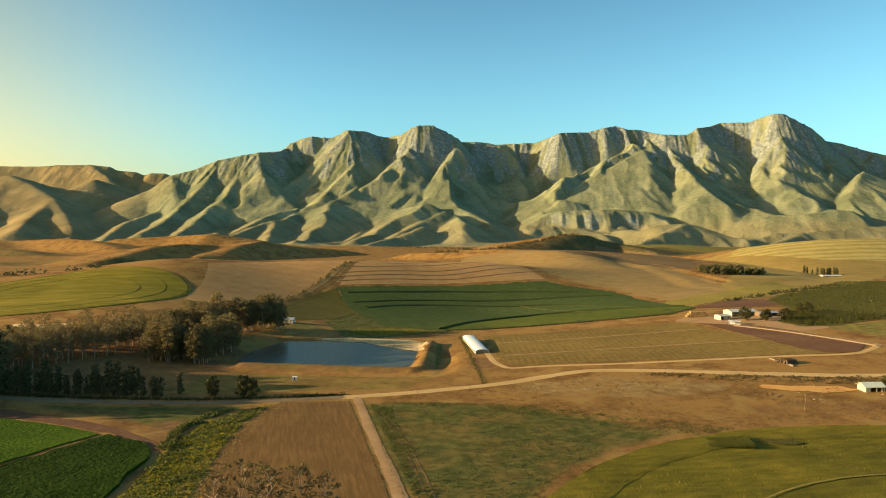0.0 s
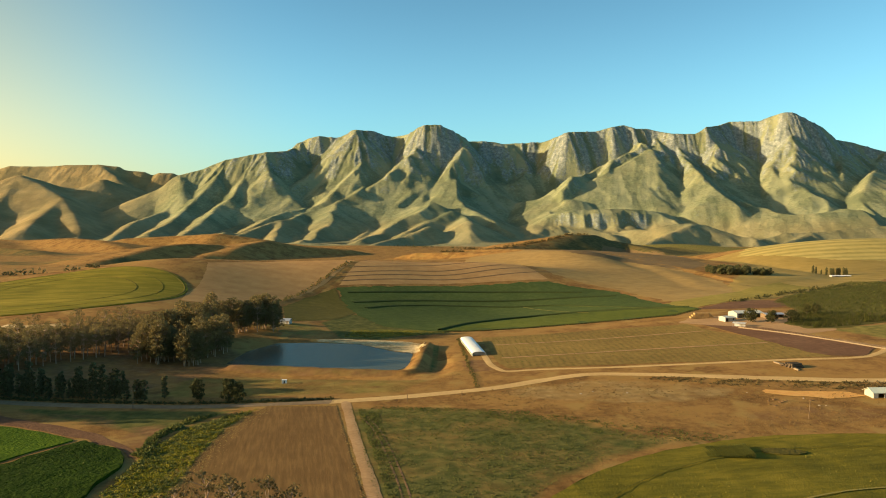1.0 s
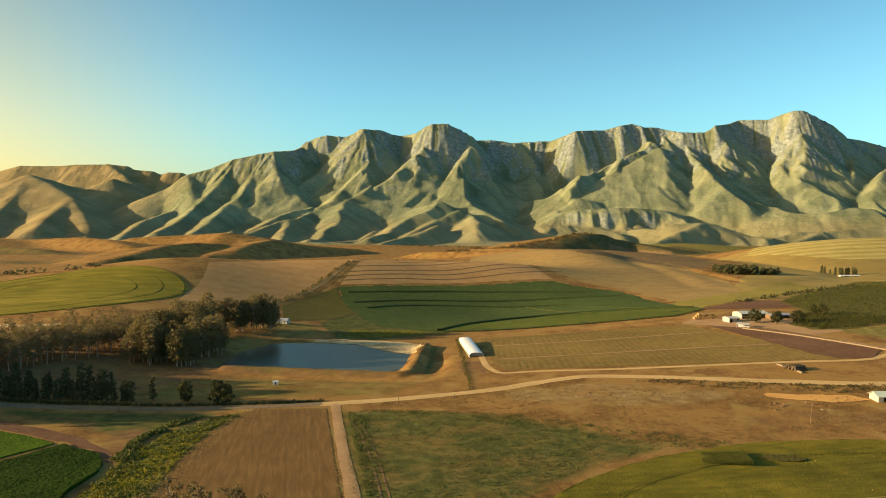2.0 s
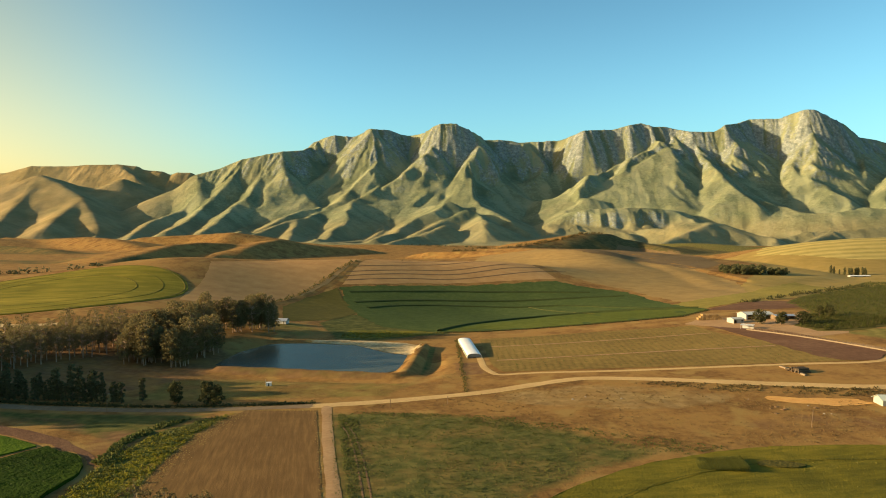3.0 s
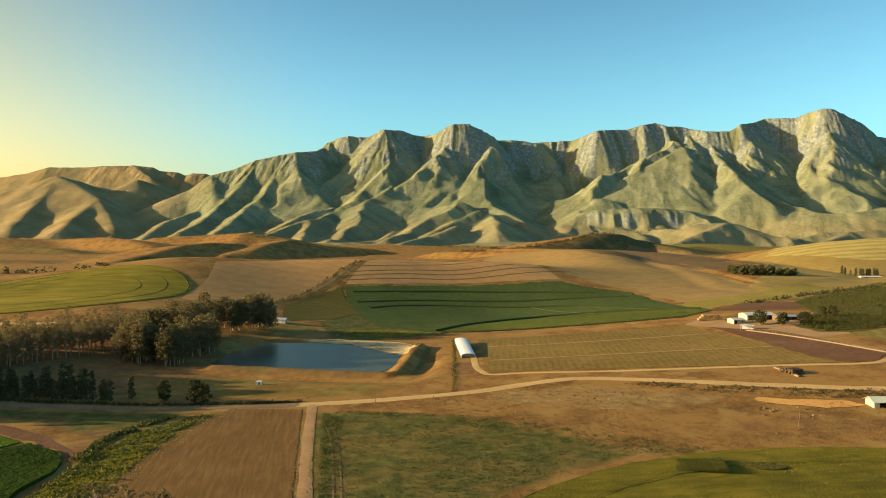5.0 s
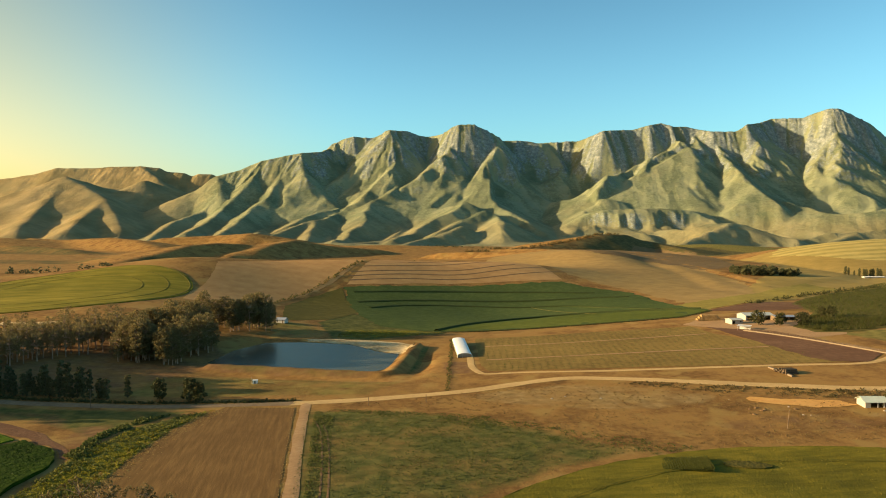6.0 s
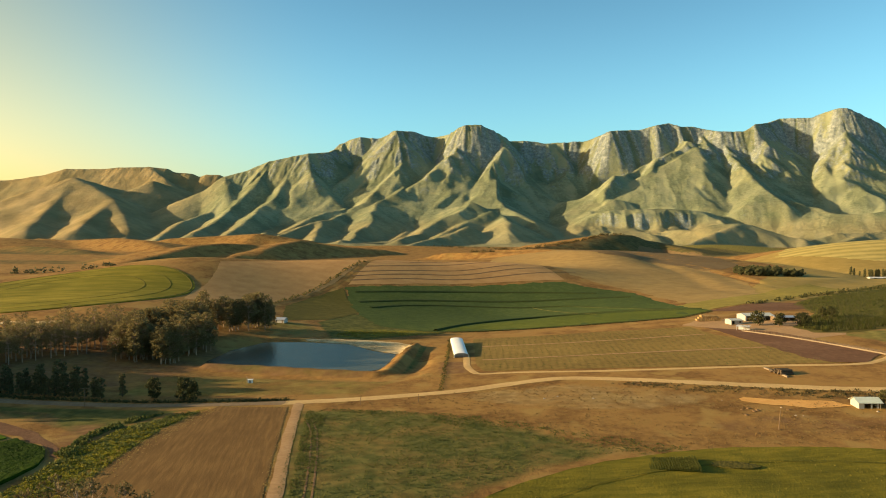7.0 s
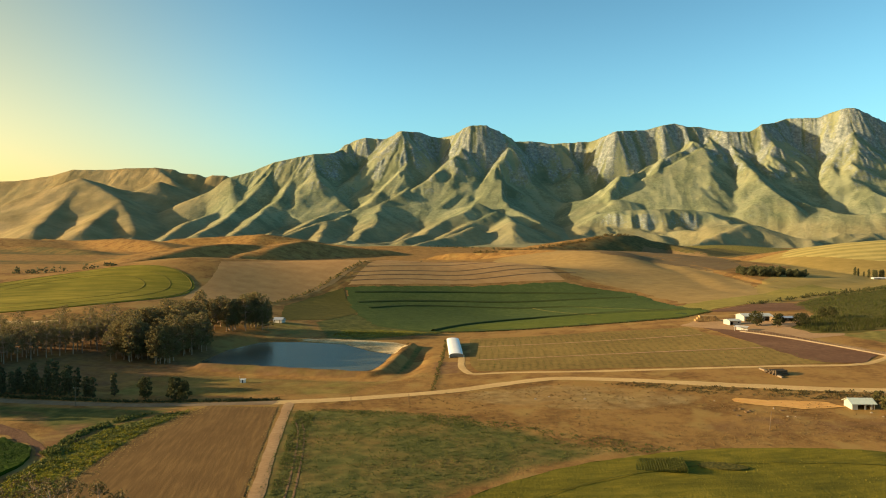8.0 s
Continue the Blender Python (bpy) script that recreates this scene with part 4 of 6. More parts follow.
# pivot-irrigated circle in front
field("pivot_field", circle_poly(128, 95, 121, 140), M_PIVOT, "yellow-green irrigated crop circle with wheel tracks", 0.45, 1.7, 0.5,
      relief=lambda x, y: 0.16 * noise_grid(x, y, 2.6, 3, 2) + 0.10 * np.sin(2 * math.pi * np.hypot(x - 128, y - 95) / 3.6) * (0.4 + noise_grid(x, y, 18, 2, 7)) + 0.25 * noise_grid(x, y, 14, 2, 5))
field("lush_field", [(-102.5, 205), (-92, 200), (-82, 190), (-80.8, 181), (-80, 167), (-78.7, 157), (-82, 118), (-140, 118), (-115.5, 178)], M_LUSH, "lush dark green crop beside a ditch", 0.7, 1.8, 0.8,
      relief=lambda x, y: 0.25 * noise_grid(x, y, 3, 3, 3) + 0.3 * noise_grid(x, y, 14, 2, 1) + 0.12 * np.sin(2 * math.pi * (x * 0.91 - y * 0.41) / 4.2))
field("young_crop_field", [(-147, 224), (-133, 219.5), (-119, 214.3), (-109.3, 209.1), (-106, 206), (-119, 178), (-143, 120), (-190, 118), (-190, 238)], M_YOUNGCROP, "bright yellow-green young crop behind a dark furrow", 0.35, 1.8, 0.6,
      relief=lambda x, y: 0.10 * noise_grid(x, y, 3, 3, 3) + 0.12 * noise_grid(x, y, 14, 2, 1))
field("bare_strip", [(-165, 236), (-147, 226), (-133, 221.5), (-119, 216), (-109, 210.5), (-92, 202), (-82, 192), (-79, 190), (-84.5, 198.5), (-99, 212), (-118, 222), (-137, 230), (-165, 241)], M_FEEDLOT, "bare pinkish soil strip along the crop", 0.05, 2, 0.8)
field("orchard_field", [(24, 422), (95, 432), (151, 431), (154, 399), (167, 363), (179, 331), (186, 316), (120, 314), (57, 315), (33, 315), (28.5, 329)], M_ORCHARD, "olive-brown young orchard field with faint rows", 0.12, 6)
field("feedlot", [(158, 424), (163, 379), (166, 357), (172, 325), (178, 317), (191, 315), (206, 331), (200, 351), (195, 367), (189, 386), (181, 403), (169, 411)], M_FEEDLOT, "trampled dark brown feedlot soil", 0.2, 6)
field("upper_feedlot", [(184, 510), (204, 500), (225, 496), (247, 502), (264, 545), (242, 562), (206, 530)], M_FEEDLOT, "trampled reddish brown upper feedlot", 0.12, 6)
field("farmyard", [(150, 441), (168, 414), (182, 394), (196, 372), (215, 380), (246, 440), (232, 470), (200, 440), (170, 468)], M_TRACK, "pale dusty farmyard of bare earth", 0.10, 6)
field("green_field", [(-94, 616), (-34, 640), (102, 686), (160, 646), (181, 535), (190, 512), (160, 480), (82, 468), (25, 455), (0, 452), (-40, 470), (-65, 525), (-86, 585)], M_GREEN, "dark green crop field crossed by darker furrows", 0.3, 8, 2.2, relief=far_wave(0.3, 14, 5))
field("fresh_green_strip", [(2, 457), (12, 476), (27, 498), (57, 526), (93, 540), (137, 533), (176, 522), (187, 511), (160, 483), (82, 471), (25, 458)], M_LOWGREEN, "fresher yellow-green crop below the ditch", 0.42, 8, 2.2, relief=far_wave(0.2, 14, 6))
field("dull_pasture", [(-122, 530), (-115, 576), (-96, 614), (-87, 585), (-65, 537), (-78, 486), (-104, 462)], M_DULL, "dull green pasture beside a grove", 0.12, 6)
field("striped_stubble", [(-86, 707), (-60, 760), (-10, 800), (52, 850), (78, 790), (104, 694), (-34, 646), (-94, 622)], M_STUBBLE, "pinkish brown stubble with long stripes", 0.12, 6)
field("brown_stubble", [(-218, 640), (-160, 690), (-91, 712), (-104, 630), (-124, 566), (-140, 518), (-160, 496), (-188, 498), (-196, 530), (-200, 570), (-208, 605)], M_STUBBLE, "pinkish brown stubble slope", 0.12, 6)
field("left_pivot_field", circle_poly(-288, 516, 92, 120), M_LEFTPIVOT, "yellow-green irrigated crop circle", 0.5, 6, 0.5, relief=far_wave(0.2, 8, 6))
field("tan_hill", [(60, 880), (112, 722), (166, 654), (188, 566), (206, 572), (262, 622), (285, 715), (287, 850), (274, 890), (258, 973), (224, 990), (192, 1012), (167, 1090), (150, 1290), (40, 1180), (20, 1000)], M_TAN, "smooth tan stubble hill", 0.17, 7, 3)
field("brown_slope", [(167, 1092), (192, 1014), (224, 992), (258, 975), (274, 892), (288, 852), (312, 868), (366, 978), (388, 1130), (430, 1300), (490, 1580), (446, 1727), (380, 1700), (330, 1500), (240, 1350), (165, 1250)], M_BROWNSLOPE, "dull brown fallow slope behind the tan hill", 0.12, 9, 3)
field("meadow", [(168, 548), (184, 514), (205, 535), (241, 566), (290, 604), (350, 662), (345, 720), (300, 672), (262, 630), (205, 582)], M_MEADOW, "yellow-green meadow in the valley floor", 0.2, 7, 2)
field("terraced_hill", [(480, 1150), (560, 1020), (700, 970), (900, 990), (1150, 1100), (1150, 1400), (800, 1400), (570, 1300)], M_TERRACE, "pale terraced pasture on a low hill", 0.2, 14, 4)
field("valley_pasture", [(200, 540), (255, 560), (420, 700), (620, 900), (760, 1300), (420, 1180), (420, 965), (316, 752), (240, 618)], M_FARGRASS, "yellow-green valley pasture", 0.12, 7, 3)
field("plantation_field", [(201, 409), (203, 389), (219, 385), (248, 399), (332, 438), (481, 558), (560, 700), (430, 742), (288, 588), (256, 542), (240, 472)], M_DULL, "olive green grass between plantation rows", 0.12, 6)
field("orange_cut", [(121, 263.5), (123, 260), (128, 256.5), (138, 253.5), (149, 253), (157, 255.5), (152, 259.5), (138, 262), (129, 263.5), (124, 264.5)], M_ORANGE, "bare orange soil cutting", 0.15, 2, 1.8)
field("sandy_beach", [(-74, 412), (-47, 415), (-27, 413), (-8, 401), (-8.5, 374), (-11, 362), (-13, 368), (-27, 377.5), (-45, 398.5), (-72, 404.5)], M_SAND, "pale sandy pond shore", 0.1, 3, 2.2)

ribbon("west_road", [(-420, 262), (-300, 262), (-220, 258), (-158, 252.5), (-135, 250), (-94, 249), (-74, 251), (-55, 254), (-37, 257)], 5.4, M_SHADEROAD, "dirt road beside the hedge with shade painted into its grey-brown", category="road")
ribbon("main_road", [(-38, 257), (-35, 257.5), (-15, 262.5), (2, 268), (24, 276), (43, 287), (58, 294.5), (68, 296), (89, 292), (120, 284), (151, 277.5), (175, 274), (240, 268), (330, 262)], 6.0, M_ROAD, "pale compacted dirt road across the farm")
ribbon("farm_track", [(-33, 257), (-31, 248), (-22.3, 208), (-15.5, 179.5), (-12, 164), (-2, 118)], 3.4, M_TRACK, "pale rutted farm track between fields", step=1.5, category="track")
ribbon("shed_track", [(22.5, 364), (23.5, 345), (24.5, 328), (28, 313), (32, 309), (47, 310.5), (81, 309), (118, 310.5), (157, 312.5), (187, 313), (203, 322), (212, 332)], 3.2, M_ROAD, "narrow dirt track round the orchard", category="track")
ribbon("feed_lane", [(150, 440), (167, 414), (181, 393), (196, 361), (212, 332), (225, 314), (240, 305)], 2.8, M_TRACK, "pale service lane beside the feedlot", category="track")
for line, width in (([(-250, 396), (-232, 393), (-216, 399)], 7.0), ([(-238, 377), (-227, 380), (-215, 388)], 4.0)):
    ribbon("sandy_streak", line, width, M_SAND, "pale sandy streak of bare ground", 0.06, 5, "bare ground", 0.02)
ribbon("field_track", [(-150, 500), (-136, 528), (-122, 566), (-101, 630), (-88, 708), (-80, 740)], 4.0, M_GROUND, "worn brown track up the slope", category="track")

for line, width in (([(-84, 605), (-40, 622), (7, 638), (70, 648), (128, 646)], 4.2), ([(-75, 577), (-40, 596), (7, 612), (60, 621), (109, 626), (154, 624)], 5.0),
                    ([(-62, 560), (-40, 578), (7, 595), (60, 598), (104, 593), (159, 537)], 4.2)):
    ribbon("furrow", line, width, M_FURROW, "dark overgrown furrow across the green field", 0.5, 8, "furrow", 0.5)
ribbon("irrigation_ditch", [(-1, 457), (8, 475), (23, 498), (54, 529), (92, 544), (138, 537), (185, 523)], 4.0, M_FURROW, "dark overgrown irrigation ditch through the green field", 0.5, 6, "ditch", 0.9)
ribbon("field_path", [(68, 595), (90, 565), (112, 532)], 1.1, M_PASTURE, "pale trodden path in the crop", 0.8, 6, "path", 0.05, skirt=False)
for line in ([(-95, 633), (-45, 655), (8, 672), (60, 700), (119, 738)], [(-97, 655), (-40, 682), (8, 701), (60, 745)], [(-96, 644), (-45, 668), (8, 686), (60, 722), (98, 748)], [(-88, 676), (-40, 702), (0, 726), (36, 766)], [(-50, 714), (-20, 738), (10, 768)]):
    ribbon("contour_bank", line, 2.4, M_BANKSOIL, "low brown contour bank across stubble", 0.15, 8, "earth bank", 0.22)
# the outer ring at 90 m paints the shadow at the crop's edge
for r in (55, 74, 90):
    ribbon("wheel_track", [(-288 + r * math.cos(radians(a)), 516 + r * math.sin(radians(a))) for a in range(0, 361, 12)], 0.9 if r == 90 else 0.5, M_DULL, "dark wheel track in the crop circle", 0.62, 6, "track", 0.02)
for r, w in ((110, 0.4), (82, 0.6)):
    ribbon("wheel_track", [(128 + r * math.cos(radians(a)), 95 + r * math.sin(radians(a))) for a in range(0, 361, 8)], w, M_PASTURE if r == 82 else M_WHEEL, "pale wheel track in the crop circle" if r == 82 else "dark wheel track in the crop circle", 0.72, 4, "track", 0.02, skirt=False)
# painted shadow on the crop, east of the maize
field("flattened_crop", [(93.5, 198.2), (94, 200.5), (97, 202.2), (101, 202), (105, 200.8), (106, 199), (103, 197.6), (98, 197.3)], M_MAIZESHADE, "dark patch of crop painted as the maize's cast shadow", 0.85, 1.5, 0.6)
for off in (0.0, 1.9):
    ribbon("wheel_rut", [(-24 + off, 234), (-19 + off, 221), (-14.5 + off, 205), (-10.5 + off, 188), (-5.5 + off, 164), (2 + off, 118)], 0.55, M_BANKSOIL, "worn wheel rut through the weeds", 0.05, 3, "track", 0.02)
for line in ([(31, 345), (84, 348.8), (124, 350.6), (165, 352)], [(30, 390), (90, 393.6), (124, 396), (150, 397.6)]):
    ribbon("orchard_path", line, 2.0, M_TRACK, "pale path across the orchard", 0.26, 6, "path", 0.02)

M_WATER = bpy.data.materials.new("pond_water")
M_WATER.use_nodes = True
_b = M_WATER.node_tree.nodes["Principled BSDF"]
_b.inputs["Base Color"].default_value = (0.064, 0.068, 0.045, 1)
_b.inputs["Roughness"].default_value = 0.25
_b.inputs["IOR"].default_value = 1.33
_b.inputs["Specular IOR Level"].default_value = 0.1
_n = M_WATER.node_tree.nodes.new("ShaderNodeTexNoise")
_n.inputs["Scale"].default_value, _n.inputs["Detail"].default_value = 0.9, 4
_g = M_WATER.node_tree.nodes.new("ShaderNodeNewGeometry")
M_WATER.node_tree.links.new(_g.outputs["Position"], _n.inputs["Vector"])
_p = M_WATER.node_tree.nodes.new("ShaderNodeBump")
_p.inputs["Strength"].default_value, _p.inputs["Distance"].default_value = 0.6, 0.12
M_WATER.node_tree.links.new(_n.outputs["Fac"], _p.inputs["Height"])
M_WATER.node_tree.links.new(_p.outputs[0], _b.inputs["Normal"])
pond_rim = smooth_poly([(x + (2.0 if x > -60 else -2.0), y + (1.5 if y > 360 else -1.5)) for x, y in POND], 1)
tagged(new("pond", mesh_of("pond", [(x, y, WATER_Z) for x, y in pond_rim], [range(len(pond_rim))[::-1]], M_WATER)), "calm blue-grey farm pond", "pond", kind="structure")

# ---------------------------------------------------------------- plants
def leaf_mat(name, dark, light, translucent=0.25):
    m = bpy.data.materials.new(name)
    m.use_nodes = True
    N, L = m.node_tree.nodes, m.node_tree.links
    b = N["Principled BSDF"]
    b.inputs["Roughness"].default_value = 0.7
    b.inputs["Specular IOR Level"].default_value = 0.08
    g = N.new("ShaderNodeNewGeometry")
    o = N.new("ShaderNodeObjectInfo")
    av = N.new("ShaderNodeMix")
    av.data_type = "FLOAT"
    av.inputs[0].default_value = 0.35
    L.new(g.outputs["Random Per Island"], av.inputs[2])
    L.new(o.outputs["Random"], av.inputs[3])
    r = N.new("ShaderNodeValToRGB")
    r.color_ramp.elements[0].color, r.color_ramp.elements[1].color = (*dark, 1), (*light, 1)
    L.new(av.outputs[0], r.inputs[0])
    L.new(r.outputs[0], b.inputs["Base Color"])
    t = N.new("ShaderNodeBsdfTranslucent")
    L.new(r.outputs[0], t.inputs["Color"])
    mx = N.new("ShaderNodeMixShader")
    mx.inputs[0].default_value = translucent
    L.new(b.outputs[0], mx.inputs[1])
    L.new(t.outputs[0], mx.inputs[2])
    L.new(mx.outputs[0], N["Material Output"].inputs["Surface"])
    return m


M_GUM = leaf_mat("gum_leaves", (0.11, 0.095, 0.042), (0.24, 0.19, 0.078), 0.4)
M_DARKGUM = leaf_mat("dark_gum_leaves", (0.075, 0.064, 0.027), (0.18, 0.135, 0.055))
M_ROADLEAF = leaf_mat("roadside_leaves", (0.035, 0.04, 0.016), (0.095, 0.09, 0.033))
# greyer and lighter, with the distance haze put into the leaf colour
M_WOODLEAF = leaf_mat("far_wood_leaves", (0.065, 0.072, 0.034), (0.14, 0.135, 0.06))
# conifer leaves painted lighter than roadside ones to offset their deep shade
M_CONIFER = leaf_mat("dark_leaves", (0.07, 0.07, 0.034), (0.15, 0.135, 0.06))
M_BUSH = leaf_mat("bush_leaves", (0.06, 0.06, 0.02), (0.14, 0.12, 0.04))
M_YOUNG = leaf_mat("young_tree_leaves", (0.062, 0.074, 0.018), (0.118, 0.12, 0.029))
M_YELLOW = leaf_mat("yellow_weeds", (0.15, 0.145, 0.016), (0.36, 0.30, 0.032))
M_STRAW = leaf_mat("straw_grass", (0.20, 0.128, 0.048), (0.33, 0.215, 0.08))
M_PALEGRASS = leaf_mat("pale_dry_grass", (0.25, 0.17, 0.06), (0.42, 0.29, 0.10))
M_SCRUB = leaf_mat("brown_scrub", (0.12, 0.075, 0.03), (0.22, 0.14, 0.055))
M_HEATH = leaf_mat("dark_heath", (0.07, 0.055, 0.024), (0.15, 0.115, 0.045))
M_WEEDLEAF = leaf_mat("weed_leaves", (0.07, 0.086, 0.024), (0.145, 0.145, 0.038))
M_CROPLEAF = leaf_mat("crop_leaves", (0.007, 0.018, 0.001), (0.026, 0.052, 0.003), 0.1)
M_PIVOTLEAF = leaf_mat("pivot_leaves", (0.12, 0.105, 0.016), (0.20, 0.165, 0.026))
M_BARK = plain_mat("pale_gum_bark", (0.34, 0.235, 0.16), 0.85, vary=0.3, scale=2)
M_DARKBARK = plain_mat("dark_bark", (0.10, 0.075, 0.05), 0.9, vary=0.3, scale=2)


def leaf_cards(rng, centres, radii, counts, size, droop=0.0):
    """Many small leaf clumps as four-cornered cards filling ellipsoids round the centres, more of them near the surface."""
    V = []
    for c, r, n in zip(centres, radii, counts):
        d = rng.randn(n, 3)
        d /= np.linalg.norm(d, axis=1)[:, None]
        p = np.array(c) + d * np.array(r) * (0.45 + 0.6 * rng.rand(n, 1) ** 0.6)
        u = rng.randn(n, 3)
        u[:, 2] -= droop
        u /= np.linalg.norm(u, axis=1)[:, None]
        w = np.cross(u, rng.randn(n, 3))
        w /= np.linalg.norm(w, axis=1)[:, None] + 1e-9
        s = size * (0.55 + 0.9 * rng.rand(n, 1))
        V.append(np.stack([p - u * s, p - w * s * 0.55, p + u * s, p + w * s * 0.55], 1).reshape(-1, 3))
    v = np.concatenate(V)
    return v, np.arange(len(v)).reshape(-1, 4)


def cards_mesh(name, v, f, mat):
    me = bpy.data.meshes.new(name)
    me.vertices.add(len(v))
    me.vertices.foreach_set("co", v.astype(np.float32).ravel())
    k = f.shape[1]
    me.loops.add(f.size)
    me.loops.foreach_set("vertex_index", f.ravel().astype(np.int32))
    me.polygons.add(len(f))
    me.polygons.foreach_set("loop_start", (np.arange(len(f)) * k).astype(np.int32))
    me.polygons.foreach_set("loop_total", np.full(len(f), k, np.int32))
    me.update(calc_edges=True)
    me.materials.append(mat)
    return me


def make_tree(name, seed, height, bare, width, leaf, bark, label, blobs=14, cards=95, card=0.5, lean=0.3, flat=0.75, trunk_r=0.28, puff=0.2):
    """A tree at the origin: a tapered leaning trunk with limbs, and a crown of leaf clumps round the limb ends."""
    rng = np.random.RandomState(seed)
    root = new(name)
    bm = bmesh.new()
    pts = [Vector((0, 0, -0.4))]
    for k in range(1, 7):
        pts.append(Vector((lean * rng.randn() * k / 6, lean * rng.randn() * k / 6, height * 0.88 * k / 6)))
    for k in range(6):
        tube(bm, pts[k], pts[k + 1], trunk_r * (1 - k / 7), trunk_r * (1 - (k + 1) / 7), 7)
    centres, radii = [], []
    for b in range(blobs):
        hgt = bare + (1 - bare) * ((b + 0.5) / blobs) * 0.95
        i = min(5, int(hgt * 6 / 0.88 * 0.86))
        start = pts[i].lerp(pts[i + 1], 0.4)
        ang = b * 2.4 + rng.rand()
        shape = math.sin(math.pi * min(1, max(0.12, (hgt - bare + 0.12) / (1.12 - bare)))) ** 0.6
        r = width * 0.5 * shape * (0.35 + 0.65 * rng.rand())
        end = Vector((math.cos(ang) * r, math.sin(ang) * r, height * hgt * 0.97))
        tube(bm, start, end, trunk_r * 0.32, trunk_r * 0.1, 5)
        centres.append(tuple(end))
        rad = width * puff * (0.75 + 0.5 * rng.rand())
        radii.append((rad, rad, rad * flat))
    part("trunk", bm, bark, root)
    v, f = leaf_cards(rng, centres, radii, [cards] * blobs, card)
    crown = new("crown", cards_mesh("crown", v, f, leaf))
    crown.parent = root
    return tagged(root, label, "tree")


def scale_pose(x, y, turn, s, sz=None, sink=0.0):
    return pose(x, y, ground_z(x, y) - sink, 0, 0, turn) @ Matrix.Diagonal((s, s, sz or s, 1))


def plant_trees(kinds, spots, group, seed, lo=0.8, hi=1.15):
    """Sets trees at the spots: each of the kinds stands at the first spots itself, the rest are copies."""
    rng = random.Random(seed)
    for i, (x, y) in enumerate(spots):
        s = rng.uniform(lo, hi)
        m = scale_pose(x, y, rng.uniform(0, 360), s, s * rng.uniform(0.92, 1.08))
        if i < len(kinds):
            kinds[i].matrix_world = m
            tagged(kinds[i], group=group)
        else:
            tagged(copy_thing(kinds[rng.randrange(len(kinds))], m), group=group)


def joined_trees(name, kinds, spots, label, seed, lo=0.85, hi=1.12):
    """Trees too many to count, joined into one object: crowns and trunks placed one by one."""
    rng = random.Random(seed)
    V, F, M, base = [], [], [], 0
    src = []
    for k in kinds:
        pieces = []
        for mi, nm in enumerate(("trunk", "crown")):
            me = next(c.data for c in k.children if c.name.startswith(nm))
            v = np.array([q.co for q in me.vertices])
            pieces.append((v, [tuple(p.vertices) for p in me.polygons], mi))
        src.append(pieces)
    for x, y in spots:
        a, s, z = rng.uniform(0, 6.283), rng.uniform(lo, hi), ground_z(x, y)
        r = np.array([[math.cos(a) * s, -math.sin(a) * s, 0], [math.sin(a) * s, math.cos(a) * s, 0], [0, 0, s]])
        for v, f, mi in src[rng.randrange(len(src))]:
            V.append(v @ r.T + (x, y, z))
            F += [tuple(base + i for i in q) for q in f]
            M += [mi] * len(f)
            base += len(v)
    me = mesh_of(name, np.concatenate(V), F)
    me.materials.append(M_BARK)
    me.materials.append(M_GUM)
    me.polygons.foreach_set("material_index", np.array(M, np.int32))
    return tagged(new(name, me), label, "trees", kind="stuff")


def gum_set(n, seed, label, **kw):
    return [make_tree("gum_tree", seed + i, label=label, **kw) for i in range(n)]


rng = random.Random(3)
# planted belt along the fence: tall pale trunks under high crowns
belt, back = [], []
for row in range(9):
    for k in range(34):
        s = -1.3 + 2.3 * k / 33
        x, y = -188 + 45 * s - 5.2 * row * 0.85 - 1.5, 299 + 70 * s + 5.2 * row * 0.52
        (belt if row < 5 and k > 4 else back).append((x + rng.uniform(-1.2, 1.2), y + rng.uniform(-1.2, 1.2)))
kinds = gum_set(4, 10, "tall gum tree with bare pale trunk in a planted belt", height=15.5, bare=0.36, width=9.4, leaf=M_GUM, bark=M_BARK, blobs=26, cards=62, card=0.22, puff=0.125, flat=0.6, trunk_r=0.3)
plant_trees(kinds, belt, "gum trees of the belt", 1, 0.85, 1.12)
joined_trees("gum_wood", kinds, back[::4], "gum wood behind the planted belt", 21)

# the grove beside the pond
grove = []
for cx, cy, rx, ry, n in ((-137, 338, 13, 10, 24), (-119, 334, 8, 7, 11), (-140, 365, 15, 14, 28), (-117, 362, 8, 13, 15), (-128, 418, 12, 9, 16), (-108, 428, 9, 9, 16), (-136, 392, 12, 12, 12)):
    for _ in range(n):
        a, r = rng.uniform(0, 6.283), math.sqrt(rng.random())
        grove.append((cx + rx * r * math.cos(a), cy + ry * r * math.sin(a)))
kinds = gum_set(4, 30, "large dark spreading gum tree in the grove", height=20, bare=0.2, width=11.5, leaf=M_GUM, bark=M_BARK, blobs=46, cards=58, card=0.3, lean=0.9, flat=0.6, puff=0.115)
plant_trees(kinds, grove, "gum trees of the grove", 2, 0.75, 1.12)
for _ in range(16):
    x, y, k = rng.uniform(-145, -122), rng.uniform(380, 404), rng.uniform(0.5, 0.68)
    tagged(copy_thing(kinds[rng.randrange(4)], scale_pose(x, y, rng.uniform(0, 360), k)), "smaller spreading gum tree at the grove's back", group="gum trees of the grove")
# an unseen wood west of the view, added to cast long shade eastward
wood = [make_tree("wood_gum", 40, height=21, bare=0.12, width=11, leaf=M_GUM, bark=M_BARK, label="unseen dense gum tree added to cast shade", blobs=20, cards=24, card=1.05, lean=0.9, puff=0.17)]
plant_trees(wood, [(-240, 262)], "gum trees of the wood", 23)
